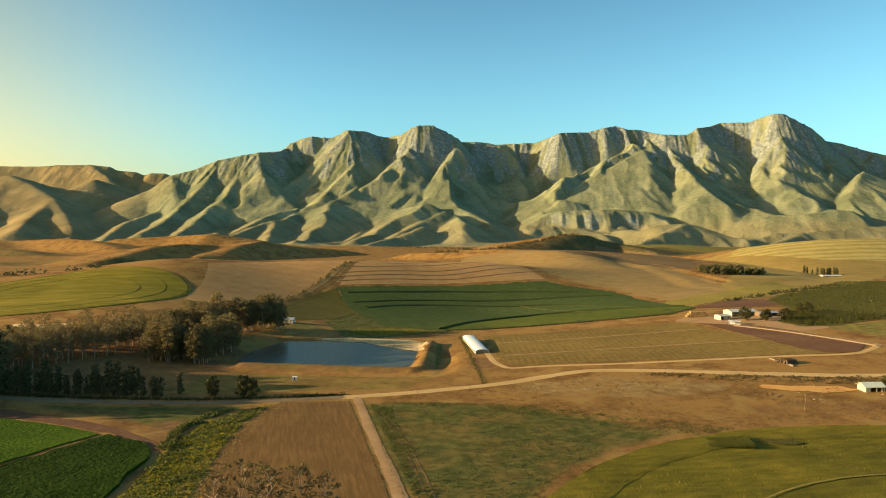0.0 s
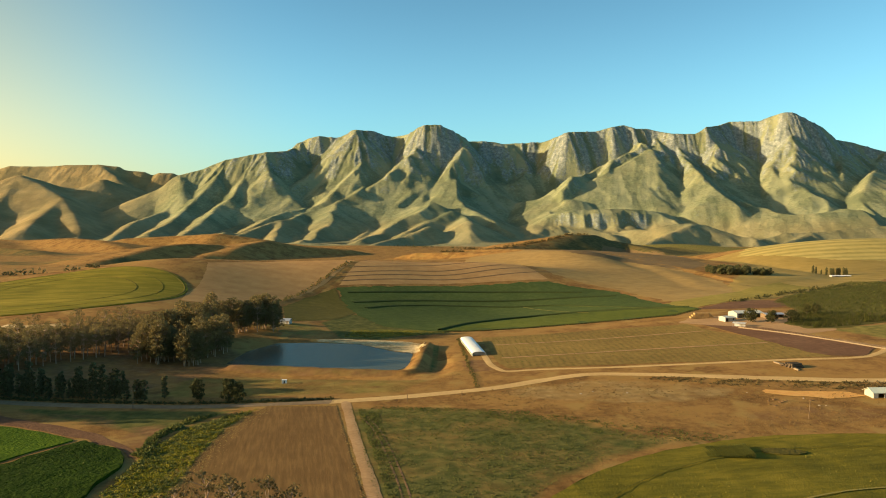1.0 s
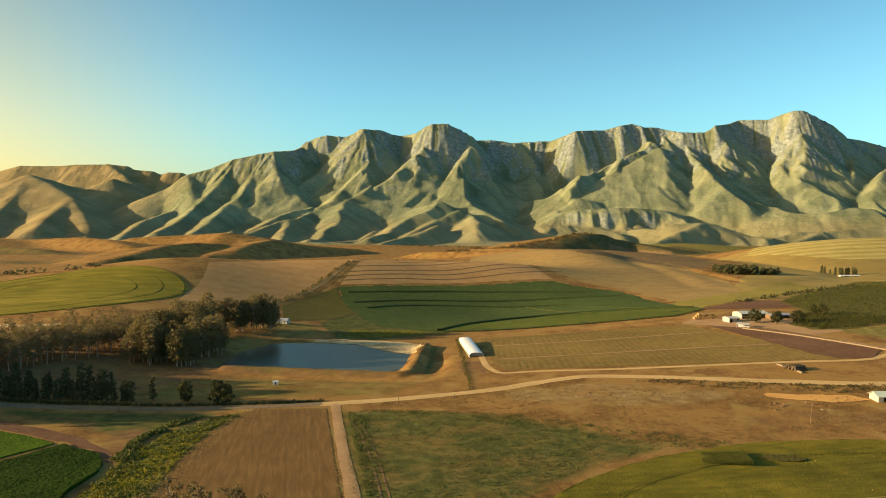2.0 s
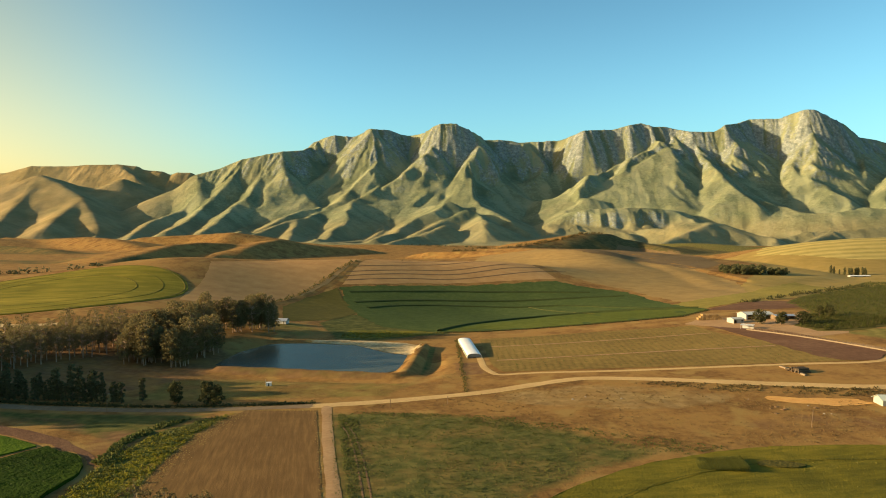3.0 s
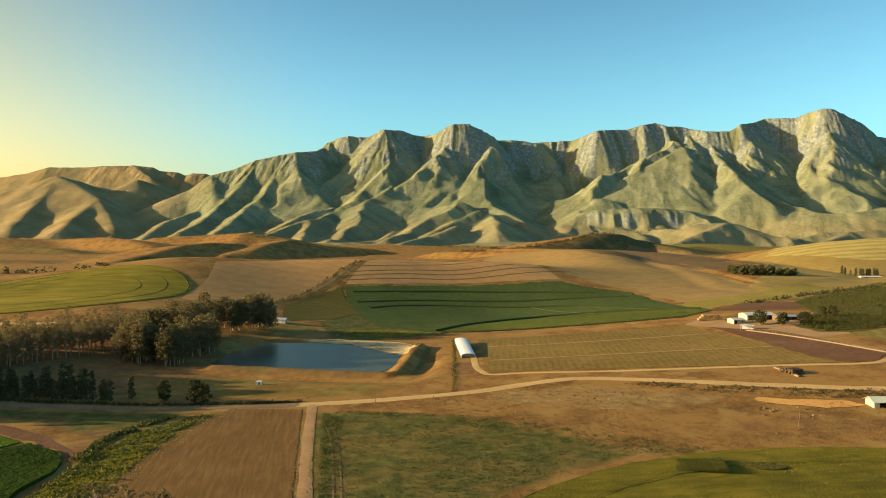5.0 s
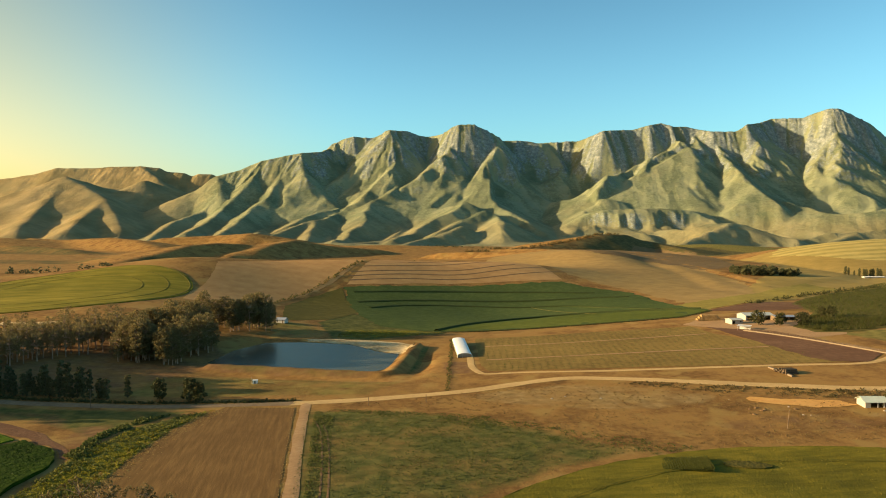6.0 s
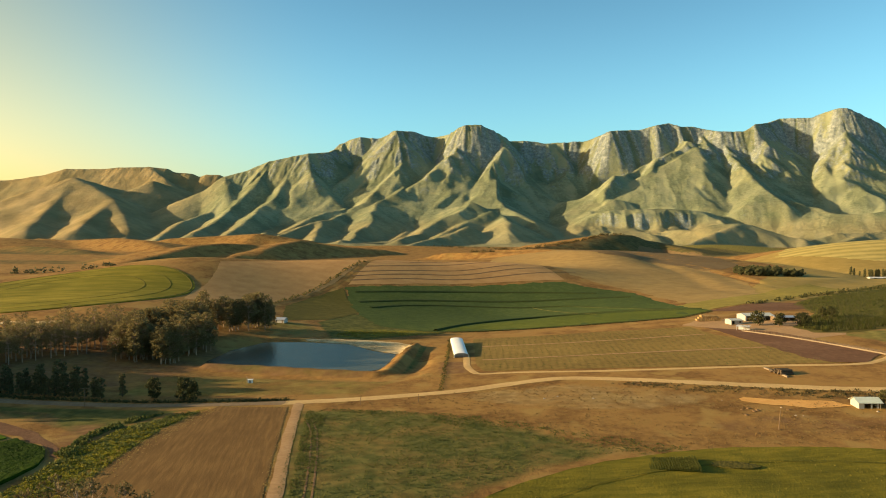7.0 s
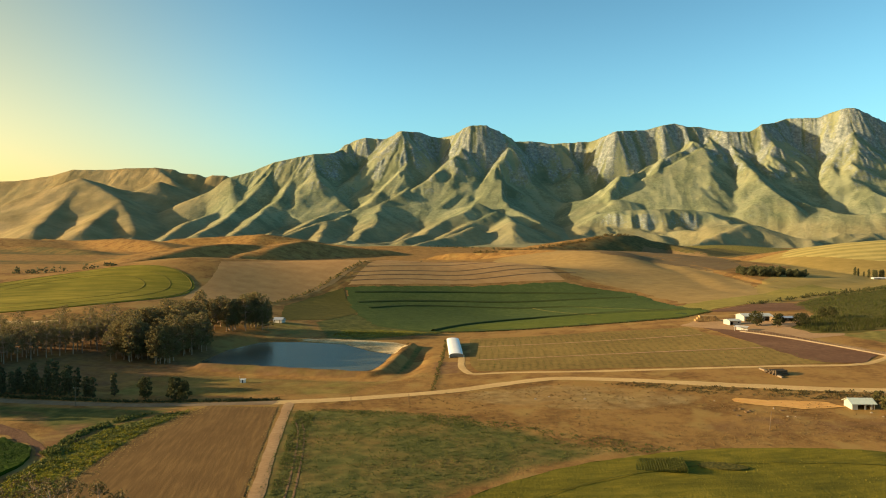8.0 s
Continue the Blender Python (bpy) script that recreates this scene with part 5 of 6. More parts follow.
joined_trees("gum_wood", wood, [(rng.uniform(-262, -179), rng.uniform(226, 292)) for _ in range(140)], "unseen dense gum wood added to shade the road and crops", 22, 1.0, 1.32)
joined_trees("gum_wood", wood, [p for p in back[1::2] if p[0] < -205], "gum wood in the depth of the belt", 24, 0.6, 0.72)

# sparse crowns that rise from below in front
kinds = gum_set(3, 50, "sparse gum tree with open thin crown", height=19.8, bare=0.5, width=8.5, leaf=M_DARKGUM, bark=M_BARK, blobs=22, cards=30, card=0.3, lean=0.8, puff=0.11)
plant_trees(kinds, [(-40, 131), (-34, 127), (-29, 132), (-23.5, 130), (-37, 136), (-44, 128)], "sparse gum trees", 3, 0.9, 1.06)

# young conifers beside the road, and rounder bushes
kinds = [make_tree("young_conifer", 70 + i, 8.8, 0.05, 2.7, M_CONIFER, M_DARKBARK, "dark slim young conifer beside the road", blobs=18, cards=50, card=0.3, lean=0.15, trunk_r=0.14) for i in range(3)]
spots = [(-176 + 1.9 * k + rng.uniform(-0.8, 0.8), 260.5 + rng.uniform(-2, 2.5)) for k in range(37)] + [(-178 + 3.1 * k + rng.uniform(-1, 1), 273 + rng.uniform(-2, 2)) for k in range(0, 20, 2)] + [(-172 + 3.6 * k, 267 + rng.uniform(-1.5, 2)) for k in range(0, 16, 2)] + [(-102, 263)]
plant_trees(kinds, spots, "young conifers", 4, 0.85, 1.2)
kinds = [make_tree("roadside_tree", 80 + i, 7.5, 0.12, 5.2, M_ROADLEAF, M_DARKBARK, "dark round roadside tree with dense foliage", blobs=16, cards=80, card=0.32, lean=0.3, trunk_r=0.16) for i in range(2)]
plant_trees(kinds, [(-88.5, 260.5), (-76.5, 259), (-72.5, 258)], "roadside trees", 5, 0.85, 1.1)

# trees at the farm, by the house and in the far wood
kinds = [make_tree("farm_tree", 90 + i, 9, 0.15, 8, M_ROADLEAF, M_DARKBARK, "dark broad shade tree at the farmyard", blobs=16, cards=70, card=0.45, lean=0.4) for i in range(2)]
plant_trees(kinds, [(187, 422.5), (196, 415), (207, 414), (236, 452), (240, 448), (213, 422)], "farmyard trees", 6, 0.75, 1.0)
kinds = [make_tree("garden_tree", 95, 6, 0.2, 5, M_BUSH, M_DARKBARK, "small green garden tree by the cottage", blobs=12, cards=60, card=0.3)]
plant_trees(kinds, [(167, 256), (170, 252), (166.5, 249.5)], "garden trees", 7, 0.7, 1.1)
kinds = [make_tree("wood_tree", 100 + i, 13, 0.1, 10, M_WOODLEAF, M_DARKBARK, "dark tree of a small far wood", blobs=14, cards=50, card=0.8) for i in range(2)]
plant_trees(kinds, [(rng.uniform(304, 370), 800 + rng.uniform(-22, 34)) for _ in range(95)], "trees of the far wood", 8, 0.62, 0.9)

kinds = [make_tree("poplar", 130 + i, 11, 0.08, 3.2, M_WOODLEAF, M_DARKBARK, "slim upright poplar in the valley pasture", blobs=14, cards=44, card=0.5, lean=0.1, puff=0.34, flat=1.3, trunk_r=0.15) for i in range(2)]
plant_trees(kinds, [(456, 865), (461, 868), (465, 863)] + [(460 + 2.3 * k + rng.uniform(-1.5, 1.5), 838 + -0.4 * k + rng.uniform(-3, 3)) for k in range(10)], "poplars of the valley", 25, 0.7, 1.1)


def clump_stuff(name, spots, sizes, cards, card, mat, label, seed, squash=0.6, category="plants"):
    """One object of many small plants, each a clump of leaf cards on the ground."""
    rng = np.random.RandomState(seed)
    sp = np.array(spots)
    z = ground_z(sp[:, 0], sp[:, 1])
    n = len(sp)
    s = np.asarray(sizes)
    d = rng.randn(n, cards, 3)
    d /= np.linalg.norm(d, axis=2)[:, :, None]
    d[:, :, 2] = np.abs(d[:, :, 2]) * squash * 1.6
    p = np.stack([sp[:, 0], sp[:, 1], z], 1)[:, None, :] + d * s[:, None, None] * (0.35 + 0.65 * rng.rand(n, cards, 1))
    u = rng.randn(n, cards, 3)
    u /= np.linalg.norm(u, axis=2)[:, :, None]
    w = np.cross(u, rng.randn(n, cards, 3))
    w /= np.linalg.norm(w, axis=2)[:, :, None] + 1e-9
    c = card * s[:, None, None] * (0.6 + 0.8 * rng.rand(n, cards, 1))
    v = np.stack([p - u * c, p - w * c * 0.6, p + u * c, p + w * c * 0.6], 2).reshape(-1, 3)
    return tagged(new(name, cards_mesh(name, v, np.arange(len(v)).reshape(-1, 4), mat)), label, category, kind="stuff")


def sprinkle(n, poly, seed, patch=None, soft=0.0):
    """n spots inside an outline, thinned where the patchiness is low."""
    rng = np.random.RandomState(seed)
    xs, ys = [p[0] for p in poly], [p[1] for p in poly]
    out = np.zeros((0, 2))
    while len(out) < n:
        x, y = rng.uniform(min(xs), max(xs), 4 * n), rng.uniform(min(ys), max(ys), 4 * n)
        keep = polygon_distance(x, y, poly) < -soft * rng.rand(4 * n)
        if patch:
            keep &= noise_grid(x, y, patch, 3, seed % 9) > rng.uniform(-0.5, 0.35, 4 * n)
        out = np.concatenate([out, np.stack([x[keep], y[keep]], 1)])
    return out[:n]


def rows_in(poly, angle, spacing, step, seed, jitter=0.4):
    rng = np.random.RandomState(seed)
    c, s = math.cos(radians(angle)), math.sin(radians(angle))
    xs, ys = np.array([p[0] for p in poly]), np.array([p[1] for p in poly])
    cx, cy, r = xs.mean(), ys.mean(), np.hypot(xs - xs.mean(), ys - ys.mean()).max()
    a, b = np.meshgrid(np.arange(-r, r, step), np.arange(-r, r, spacing))
    x, y = cx + a * c - b * s + rng.uniform(-jitter, jitter, a.shape), cy + a * s + b * c + rng.uniform(-jitter, jitter, a.shape)
    keep = polygon_distance(x, y, poly) < -1
    return np.stack([x[keep], y[keep]], 1)


nrng = np.random.RandomState(11)
WEED_AREA = [(-27, 248), (2, 247), (31, 237), (53, 223), (74, 210), (62, 202), (36, 182), (25, 165), (15, 118), (2, 118), (-9, 164), (-19, 208)]
clump_stuff("weeds", sprinkle(4000, WEED_AREA, 21, 9), nrng.uniform(0.15, 0.42, 4000), 5, 0.45, M_WEEDLEAF, "knee-high green weeds in a fallow field", 1)
STRIP = [(-27, 246), (-19, 240), (-12, 205), (-2, 164), (8, 118), (1, 118), (-8, 160), (-18, 205)]
clump_stuff("tall_weeds", sprinkle(2300, STRIP, 34, 6), nrng.uniform(0.12, 0.5, 2300), 8, 0.36, M_WEEDLEAF, "tall dark weeds beside the wheel ruts", 34)
UPPER = [(-22, 249), (30, 241), (60, 225), (92, 213), (78, 206), (48, 216), (22, 230), (-12, 242)]
clump_stuff("tall_weeds", sprinkle(1500, UPPER, 35, 7), nrng.uniform(0.12, 0.5, 1500), 8, 0.36, M_WEEDLEAF, "tall green weeds along the field's upper edge", 35)
HEART = [(0, 228), (26, 224), (52, 208), (44, 190), (30, 178), (20, 140), (8, 140), (4, 190)]
clump_stuff("tall_weeds", sprinkle(1300, HEART, 36, 16), nrng.uniform(0.12, 0.45, 1300), 8, 0.36, M_WEEDLEAF, "patches of tall green weeds in the fallow", 36)
MARGIN = [(-60, 424), (-38, 422), (4, 446), (0, 454), (-30, 452), (-58, 448)]
clump_stuff("margin_weeds", sprinkle(600, MARGIN, 31, 12), nrng.uniform(0.25, 0.6, 600), 7, 0.5, M_PIVOTLEAF, "yellow-green weeds along the edge of the crop", 31)
verge = [(x, np.interp(x, (-180, -158, -135, -94, -74, -55, -38), (260.5, 257.5, 255, 254, 256, 258.5, 261.5)) + rng.gauss(0, 0.7)) for x in (rng.uniform(-180, -38) for _ in range(900))]
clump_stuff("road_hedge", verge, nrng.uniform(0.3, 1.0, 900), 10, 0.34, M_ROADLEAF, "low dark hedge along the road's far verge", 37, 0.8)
clump_stuff("dry_tufts", sprinkle(700, WEED_AREA, 22, 14), nrng.uniform(0.1, 0.25, 700), 5, 0.45, M_STRAW, "dry straw tufts among the weeds", 2)
SCRUB_AREA = [(-15, 258), (24, 272), (58, 291), (89, 288), (200, 268), (240, 262), (240, 222), (141, 222), (109, 216), (80, 208), (72, 213), (53, 226), (31, 240), (2, 249), (-24, 250)]
clump_stuff("straw_tufts", sprinkle(7000, SCRUB_AREA, 23, 10), nrng.uniform(0.1, 0.3, 7000), 5, 0.45, M_STRAW, "dry straw-coloured grass tufts", 3, 0.3)
clump_stuff("scrub", sprinkle(1800, SCRUB_AREA, 24, 16), nrng.uniform(0.2, 0.55, 1800), 7, 0.4, M_SCRUB, "low brown scrub on the dry slope", 4)
SCRUB_BELT = [(95, 287), (150, 274.5), (200, 271), (200, 263), (152, 263), (134, 268), (112, 270), (80, 285)]
clump_stuff("dark_scrub", sprinkle(520, SCRUB_BELT, 25, 8), nrng.uniform(0.3, 0.85, 520), 14, 0.32, M_HEATH, "dark low bushes below the road bank", 5)
DITCH = [(-62, 247), (-70, 236), (-77, 220), (-79, 195), (-76, 163), (-74, 118), (-56, 118), (-60, 163), (-64, 197), (-65.5, 221)]
clump_stuff("yellow_weeds", sprinkle(4200, DITCH, 26, 9), nrng.uniform(0.15, 0.75, 4200) ** 1.3, 8, 0.34, M_YELLOW, "yellow-green bushy weeds along a ditch", 6)
clump_stuff("ditch_shrubs", sprinkle(1100, DITCH, 33, 13), nrng.uniform(0.25, 1.15, 1100), 14, 0.28, M_WEEDLEAF, "dark green shrubs among the yellow weeds", 33)
clump_stuff("ditch_bushes", sprinkle(420, [(-74, 238), (-81, 232), (-84.5, 211), (-82, 193), (-77.5, 190), (-81, 213), (-77, 229)], 27, 8), nrng.uniform(0.4, 1.3, 420), 12, 0.35, M_WEEDLEAF, "dark green bushes in the ditch", 7)
POND_LAWN = [(-75, 262), (-15, 267), (5, 276), (24, 280), (14, 320), (-10, 300), (-40, 306), (-92, 318), (-112, 296)]
clump_stuff("lawn_tufts", sprinkle(5000, POND_LAWN, 28, 12), nrng.uniform(0.1, 0.3, 5000), 4, 0.5, M_STRAW, "dry pasture tufts below the bank", 8)
sp = rows_in([(-103, 203), (-92, 198.5), (-83, 189), (-81.8, 181), (-81, 167), (-79.8, 157), (-83, 118), (-138, 118), (-114.5, 178)], 66, 1.7, 1.1, 29, 0.35)
clump_stuff("crop_plants", sp, nrng.uniform(0.75, 1.0, len(sp)), 6, 0.24, M_CROPLEAF, "tall green leafy crop", 9, 0.9)
pv = sprinkle(15000, [p for p in circle_poly(128, 95, 119, 60)], 30)
pv = pv[(pv[:, 1] > 120) & (pv[:, 0] < 260)]
clump_stuff("pivot_plants", pv, nrng.uniform(0.35, 0.55, len(pv)), 4, 0.4, M_PIVOTLEAF, "dense low irrigated crop plants", 10, 0.8)


ORCHARD = [(27, 418), (95, 428), (149, 427), (152, 399), (165, 363), (177, 331), (183, 318), (120, 316), (57, 317), (35, 318), (31, 329)]
sp = rows_in(ORCHARD, 92, 3.2, 1.5, 31, 0.7)
clump_stuff("orchard_rows", sp, nrng.uniform(0.15, 0.42, len(sp)), 5, 0.5, M_WEEDLEAF, "rows of small young orchard bushes", 11, 0.9)
PLANTATION = [(202, 408), (204, 390), (219, 386), (247, 400), (330, 439), (479, 559), (557, 699), (430, 740), (289, 586), (257, 541), (241, 472)]
sp = rows_in(PLANTATION, 12, 6.4, 1.5, 32, 0.25)
order = np.argsort(np.hypot(sp[:, 0] - 20, sp[:, 1]))
near, far = sp[order[:300]], sp[order[300:]]
clump_stuff("plantation_trees", far, nrng.uniform(0.55, 0.95, len(far)), 8, 0.5, M_YOUNG, "rows of bushy green plantation trees", 12, 1.0)
kinds = [make_tree("plantation_tree", 110 + i, 4.6, 0.08, 3.4, M_YOUNG, M_DARKBARK, "bushy young green tree in a planted row", blobs=9, cards=26, card=0.35, lean=0.1, trunk_r=0.08) for i in range(2)]
plant_trees(kinds, [tuple(p) for p in near[:300]], "plantation trees", 9, 0.45, 0.68)
edge = np.array([(-60, 246), (-63.5, 222), (-62.5, 190), (-58, 163), (-46, 118)])
fe = [(np.interp(y, edge[::-1, 1], edge[::-1, 0]) + rng.gauss(0.2, 2.2), y) for y in (rng.uniform(118, 246) for _ in range(2400))]
fe += [(rng.uniform(-60, -35), 250 + rng.gauss(0, 0.7)) for _ in range(160)] + [(-35 + 0.237 * (250 - y) + rng.gauss(0, 0.5), y) for y in (rng.uniform(118, 250) for _ in range(420))]
clump_stuff("field_edge_grass", fe, nrng.uniform(0.12, 0.36, len(fe)), 6, 0.4, M_PALEGRASS, "dry pale grass along the ploughed field", 20)
te = [(-29.5 + 0.2195 * k + rng.uniform(-0.3, 0.9), 247 - k * 1.0 + rng.uniform(-0.5, 0.5)) for k in range(125) for _ in range(3)]
clump_stuff("track_verge", te, nrng.uniform(0.12, 0.35, len(te)), 6, 0.42, M_WEEDLEAF, "pale yellow weeds along the farm track", 19)

# dark weeds added to stand in for the shadow line at the field's edge
fb = [(x, np.interp(x, (0, 25, 82, 160, 188), (451, 454, 467, 479, 509)) + rng.gauss(-0.6, 0.6)) for x in (rng.uniform(0, 188) for _ in range(900))]
clump_stuff("field_border", fb, nrng.uniform(0.25, 0.8, len(fb)), 8, 0.4, M_ROADLEAF, "dark weeds standing in for shadow along the green field's lower edge", 21, 0.8)

# hedge lines: hill crest, field edges, valley
crest_line = [(np.interp(y, (1400, 1500, 1630, 1720, 1800), (-15, 98, 231, 295, 366)) + rng.uniform(-6, 6), y + rng.uniform(-8, 8)) for y in np.linspace(1405, 1790, 150)]
clump_stuff("crest_trees", crest_line, nrng.uniform(2.2, 5.2, len(crest_line)), 30, 0.26, M_HEATH, "thin line of brownish trees along a hill crest", 13, 0.9)
vl = [(229 + 1.75 * k + rng.uniform(-3, 3), 548 + 1.5 * k + rng.uniform(-4, 4)) for k in range(100)]
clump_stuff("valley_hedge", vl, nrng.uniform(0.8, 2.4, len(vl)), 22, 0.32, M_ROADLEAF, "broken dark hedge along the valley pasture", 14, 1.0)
th = [(-138 + 0.37 * k + rng.uniform(-2, 2) + 3, 528 + 1.55 * k) for k in range(110)]
clump_stuff("track_hedge", th, nrng.uniform(0.6, 1.9, len(th)), 14, 0.35, M_BUSH, "low dark bushes along the slope track", 15, 0.9)
sh = [(16.5 - 0.042 * 1.2 * k + rng.uniform(-0.8, 0.8), 277 + 1.2 * k) for k in range(122)]
clump_stuff("shed_hedge", sh, nrng.uniform(0.35, 0.9, len(sh)), 18, 0.35, M_BUSH, "dark overgrown hedge beside the long shed", 16, 0.9)
far_b = [(rng.uniform(-420, -300), 620 + rng.uniform(-4, 4)) for _ in range(14)] + [(rng.uniform(-200, 250), 2350 + rng.uniform(-60, 60)) for _ in range(70)] + [(rng.uniform(560, 900), 1350 + rng.uniform(-100, 300)) for _ in range(60)]
hs = sprinkle(350, [(-560, 1120), (-130, 1100), (-80, 1180), (-200, 1260), (-330, 1280), (-480, 1270), (-580, 1200)], 41, 60)
clump_stuff("hillside_scrub", hs, nrng.uniform(0.9, 2.4, len(hs)), 9, 0.45, M_HEATH, "dark scrub on the foot of a far hill", 18, 0.5)
clump_stuff("far_bushes", far_b, nrng.uniform(2.0, 5.0, len(far_b)), 18, 0.35, M_CONIFER, "scattered dark bushes on far slopes", 17, 0.8)

# ---------------------------------------------------------------- buildings and small things
M_WHITE = plain_mat("white_sheet_metal", (0.78, 0.77, 0.72), 0.45, vary=0.1, scale=0.8)
M_ROOFGREEN = plain_mat("pale_green_roof", (0.52, 0.56, 0.46), 0.5, vary=0.12, scale=0.8)
M_OLDROOF = plain_mat("dusty_roof_sheet", (0.46, 0.46, 0.40), 0.6, vary=0.15, scale=0.5)
M_WALL = plain_mat("whitewashed_wall", (0.38, 0.36, 0.31), 0.85, vary=0.08, scale=0.8)
M_DARK = plain_mat("dark_interior", (0.03, 0.03, 0.03), 0.8)
M_STEEL = plain_mat("galvanised_steel", (0.45, 0.46, 0.46), 0.45, 0.6)
M_TIMBER = plain_mat("weathered_timber", (0.17, 0.12, 0.075), 0.9, vary=0.3)
M_CONCRETE = plain_mat("dusty_concrete", (0.20, 0.155, 0.105), 0.9, vary=0.2)
M_STRAWBALE = ramp_mat("hay", [(0.3, (0.24, 0.15, 0.065)), (0.5, (0.33, 0.215, 0.09)), (0.7, (0.42, 0.29, 0.13))], (0.6, 4), bump=0.8, bump_scale=5)
M_STONE = ramp_mat("pale_stone", [(0.3, (0.26, 0.21, 0.15)), (0.7, (0.48, 0.40, 0.30))], (0.4, 3), bump=0.5, bump_scale=3)
M_PIPE = plain_mat("dull_green_paint", (0.10, 0.16, 0.10), 0.6)


def arch_profile(w, h, wall, n=14):
    """Half-outline points of a barrel roof over low walls."""
    return [(-w / 2, 0)] + [(-w / 2 * math.cos(math.pi * k / n), wall + (h - wall) * math.sin(math.pi * k / n) ** 0.8) for k in range(n + 1)] + [(w / 2, 0)]


def barrel_shed(x, y, turn, w, length, h):
    root = tagged(empty("barrel_shed", x, y, turn=turn, sink=0.15), "long white barrel-roofed farm shed with closed pale front", "shed")
    # vaulted cover with shallow ribs, in bays
    bays = 9
    for b in range(bays):
        bm = bmesh.new()
        prev = None
        y0, y1 = length * b / bays, length * (b + 1) / bays
        for yy, g in ((y0, 0.0), (y0 + 0.18, 0.10), ((y0 + y1) / 2, 0.02), (y1 - 0.18, 0.10), (y1, 0.0)):
            ring = [bm.verts.new((px * (1 + g * 0.05), yy, pz * (1 + g * 0.25) if pz else 0)) for px, pz in arch_profile(w, h, 1.3)]
            if prev:
                for k in range(len(ring) - 1):
                    bm.faces.new((prev[k], prev[k + 1], ring[k + 1], ring[k]))
            prev = ring
        bmesh.ops.recalc_face_normals(bm, faces=bm.faces)
        bmesh.ops.solidify(bm, geom=bm.faces[:], thickness=0.06)
        part("roof_panel", bm, M_WHITE, root, smooth=False)
    # front hoop, posts and back wall
    bm = bmesh.new()
    prof = arch_profile(w, h, 1.3)
    for a, b in zip(prof, prof[1:]):
        tube(bm, (a[0], -0.05, a[1]), (b[0], -0.05, b[1]), 0.09, 0.09, 6)
    part("front_hoop", bm, M_WHITE, root, "white steel end hoop")
    for px in (-w / 6, w / 6):
        bm = bmesh.new()
        tube(bm, (px, 0, 0), (px, 0, h * 0.93), 0.08, 0.08, 6)
        part("front_post", bm, M_STEEL, root)
    bm = bmesh.new()
    bm.faces.new([bm.verts.new((px * 0.985, length - 0.2, pz * 0.985)) for px, pz in prof])
    bmesh.ops.solidify(bm, geom=bm.faces[:], thickness=0.08)
    part("back_wall", bm, M_WHITE, root)
    bm = bmesh.new()
    bm.faces.new([bm.verts.new((px * 0.985, 0.12, max(pz * 0.985, 0.55))) for px, pz in prof])
    bmesh.ops.solidify(bm, geom=bm.faces[:], thickness=0.06)
    part("front_wall", bm, M_WALL, root, "pale front sheet with a gap at the ground")
    bm = bmesh.new()
    box(bm, -w / 2 + 0.15, w / 2 - 0.15, 0.4, length - 0.5, 0.05, 0.22)
    part("floor_slab", bm, M_CONCRETE, root)
    for side in (-1, 1):
        part("side_curtain", boxed(side * w / 2 - 0.06, side * w / 2 + 0.06, 0.2, length - 0.2, 0.3, 1.2), M_PIPE, root, "dull green side curtain")
    return root


barrel_shed(20.4, 355.5, 6.0, 7.0, 50.0, 2.4)


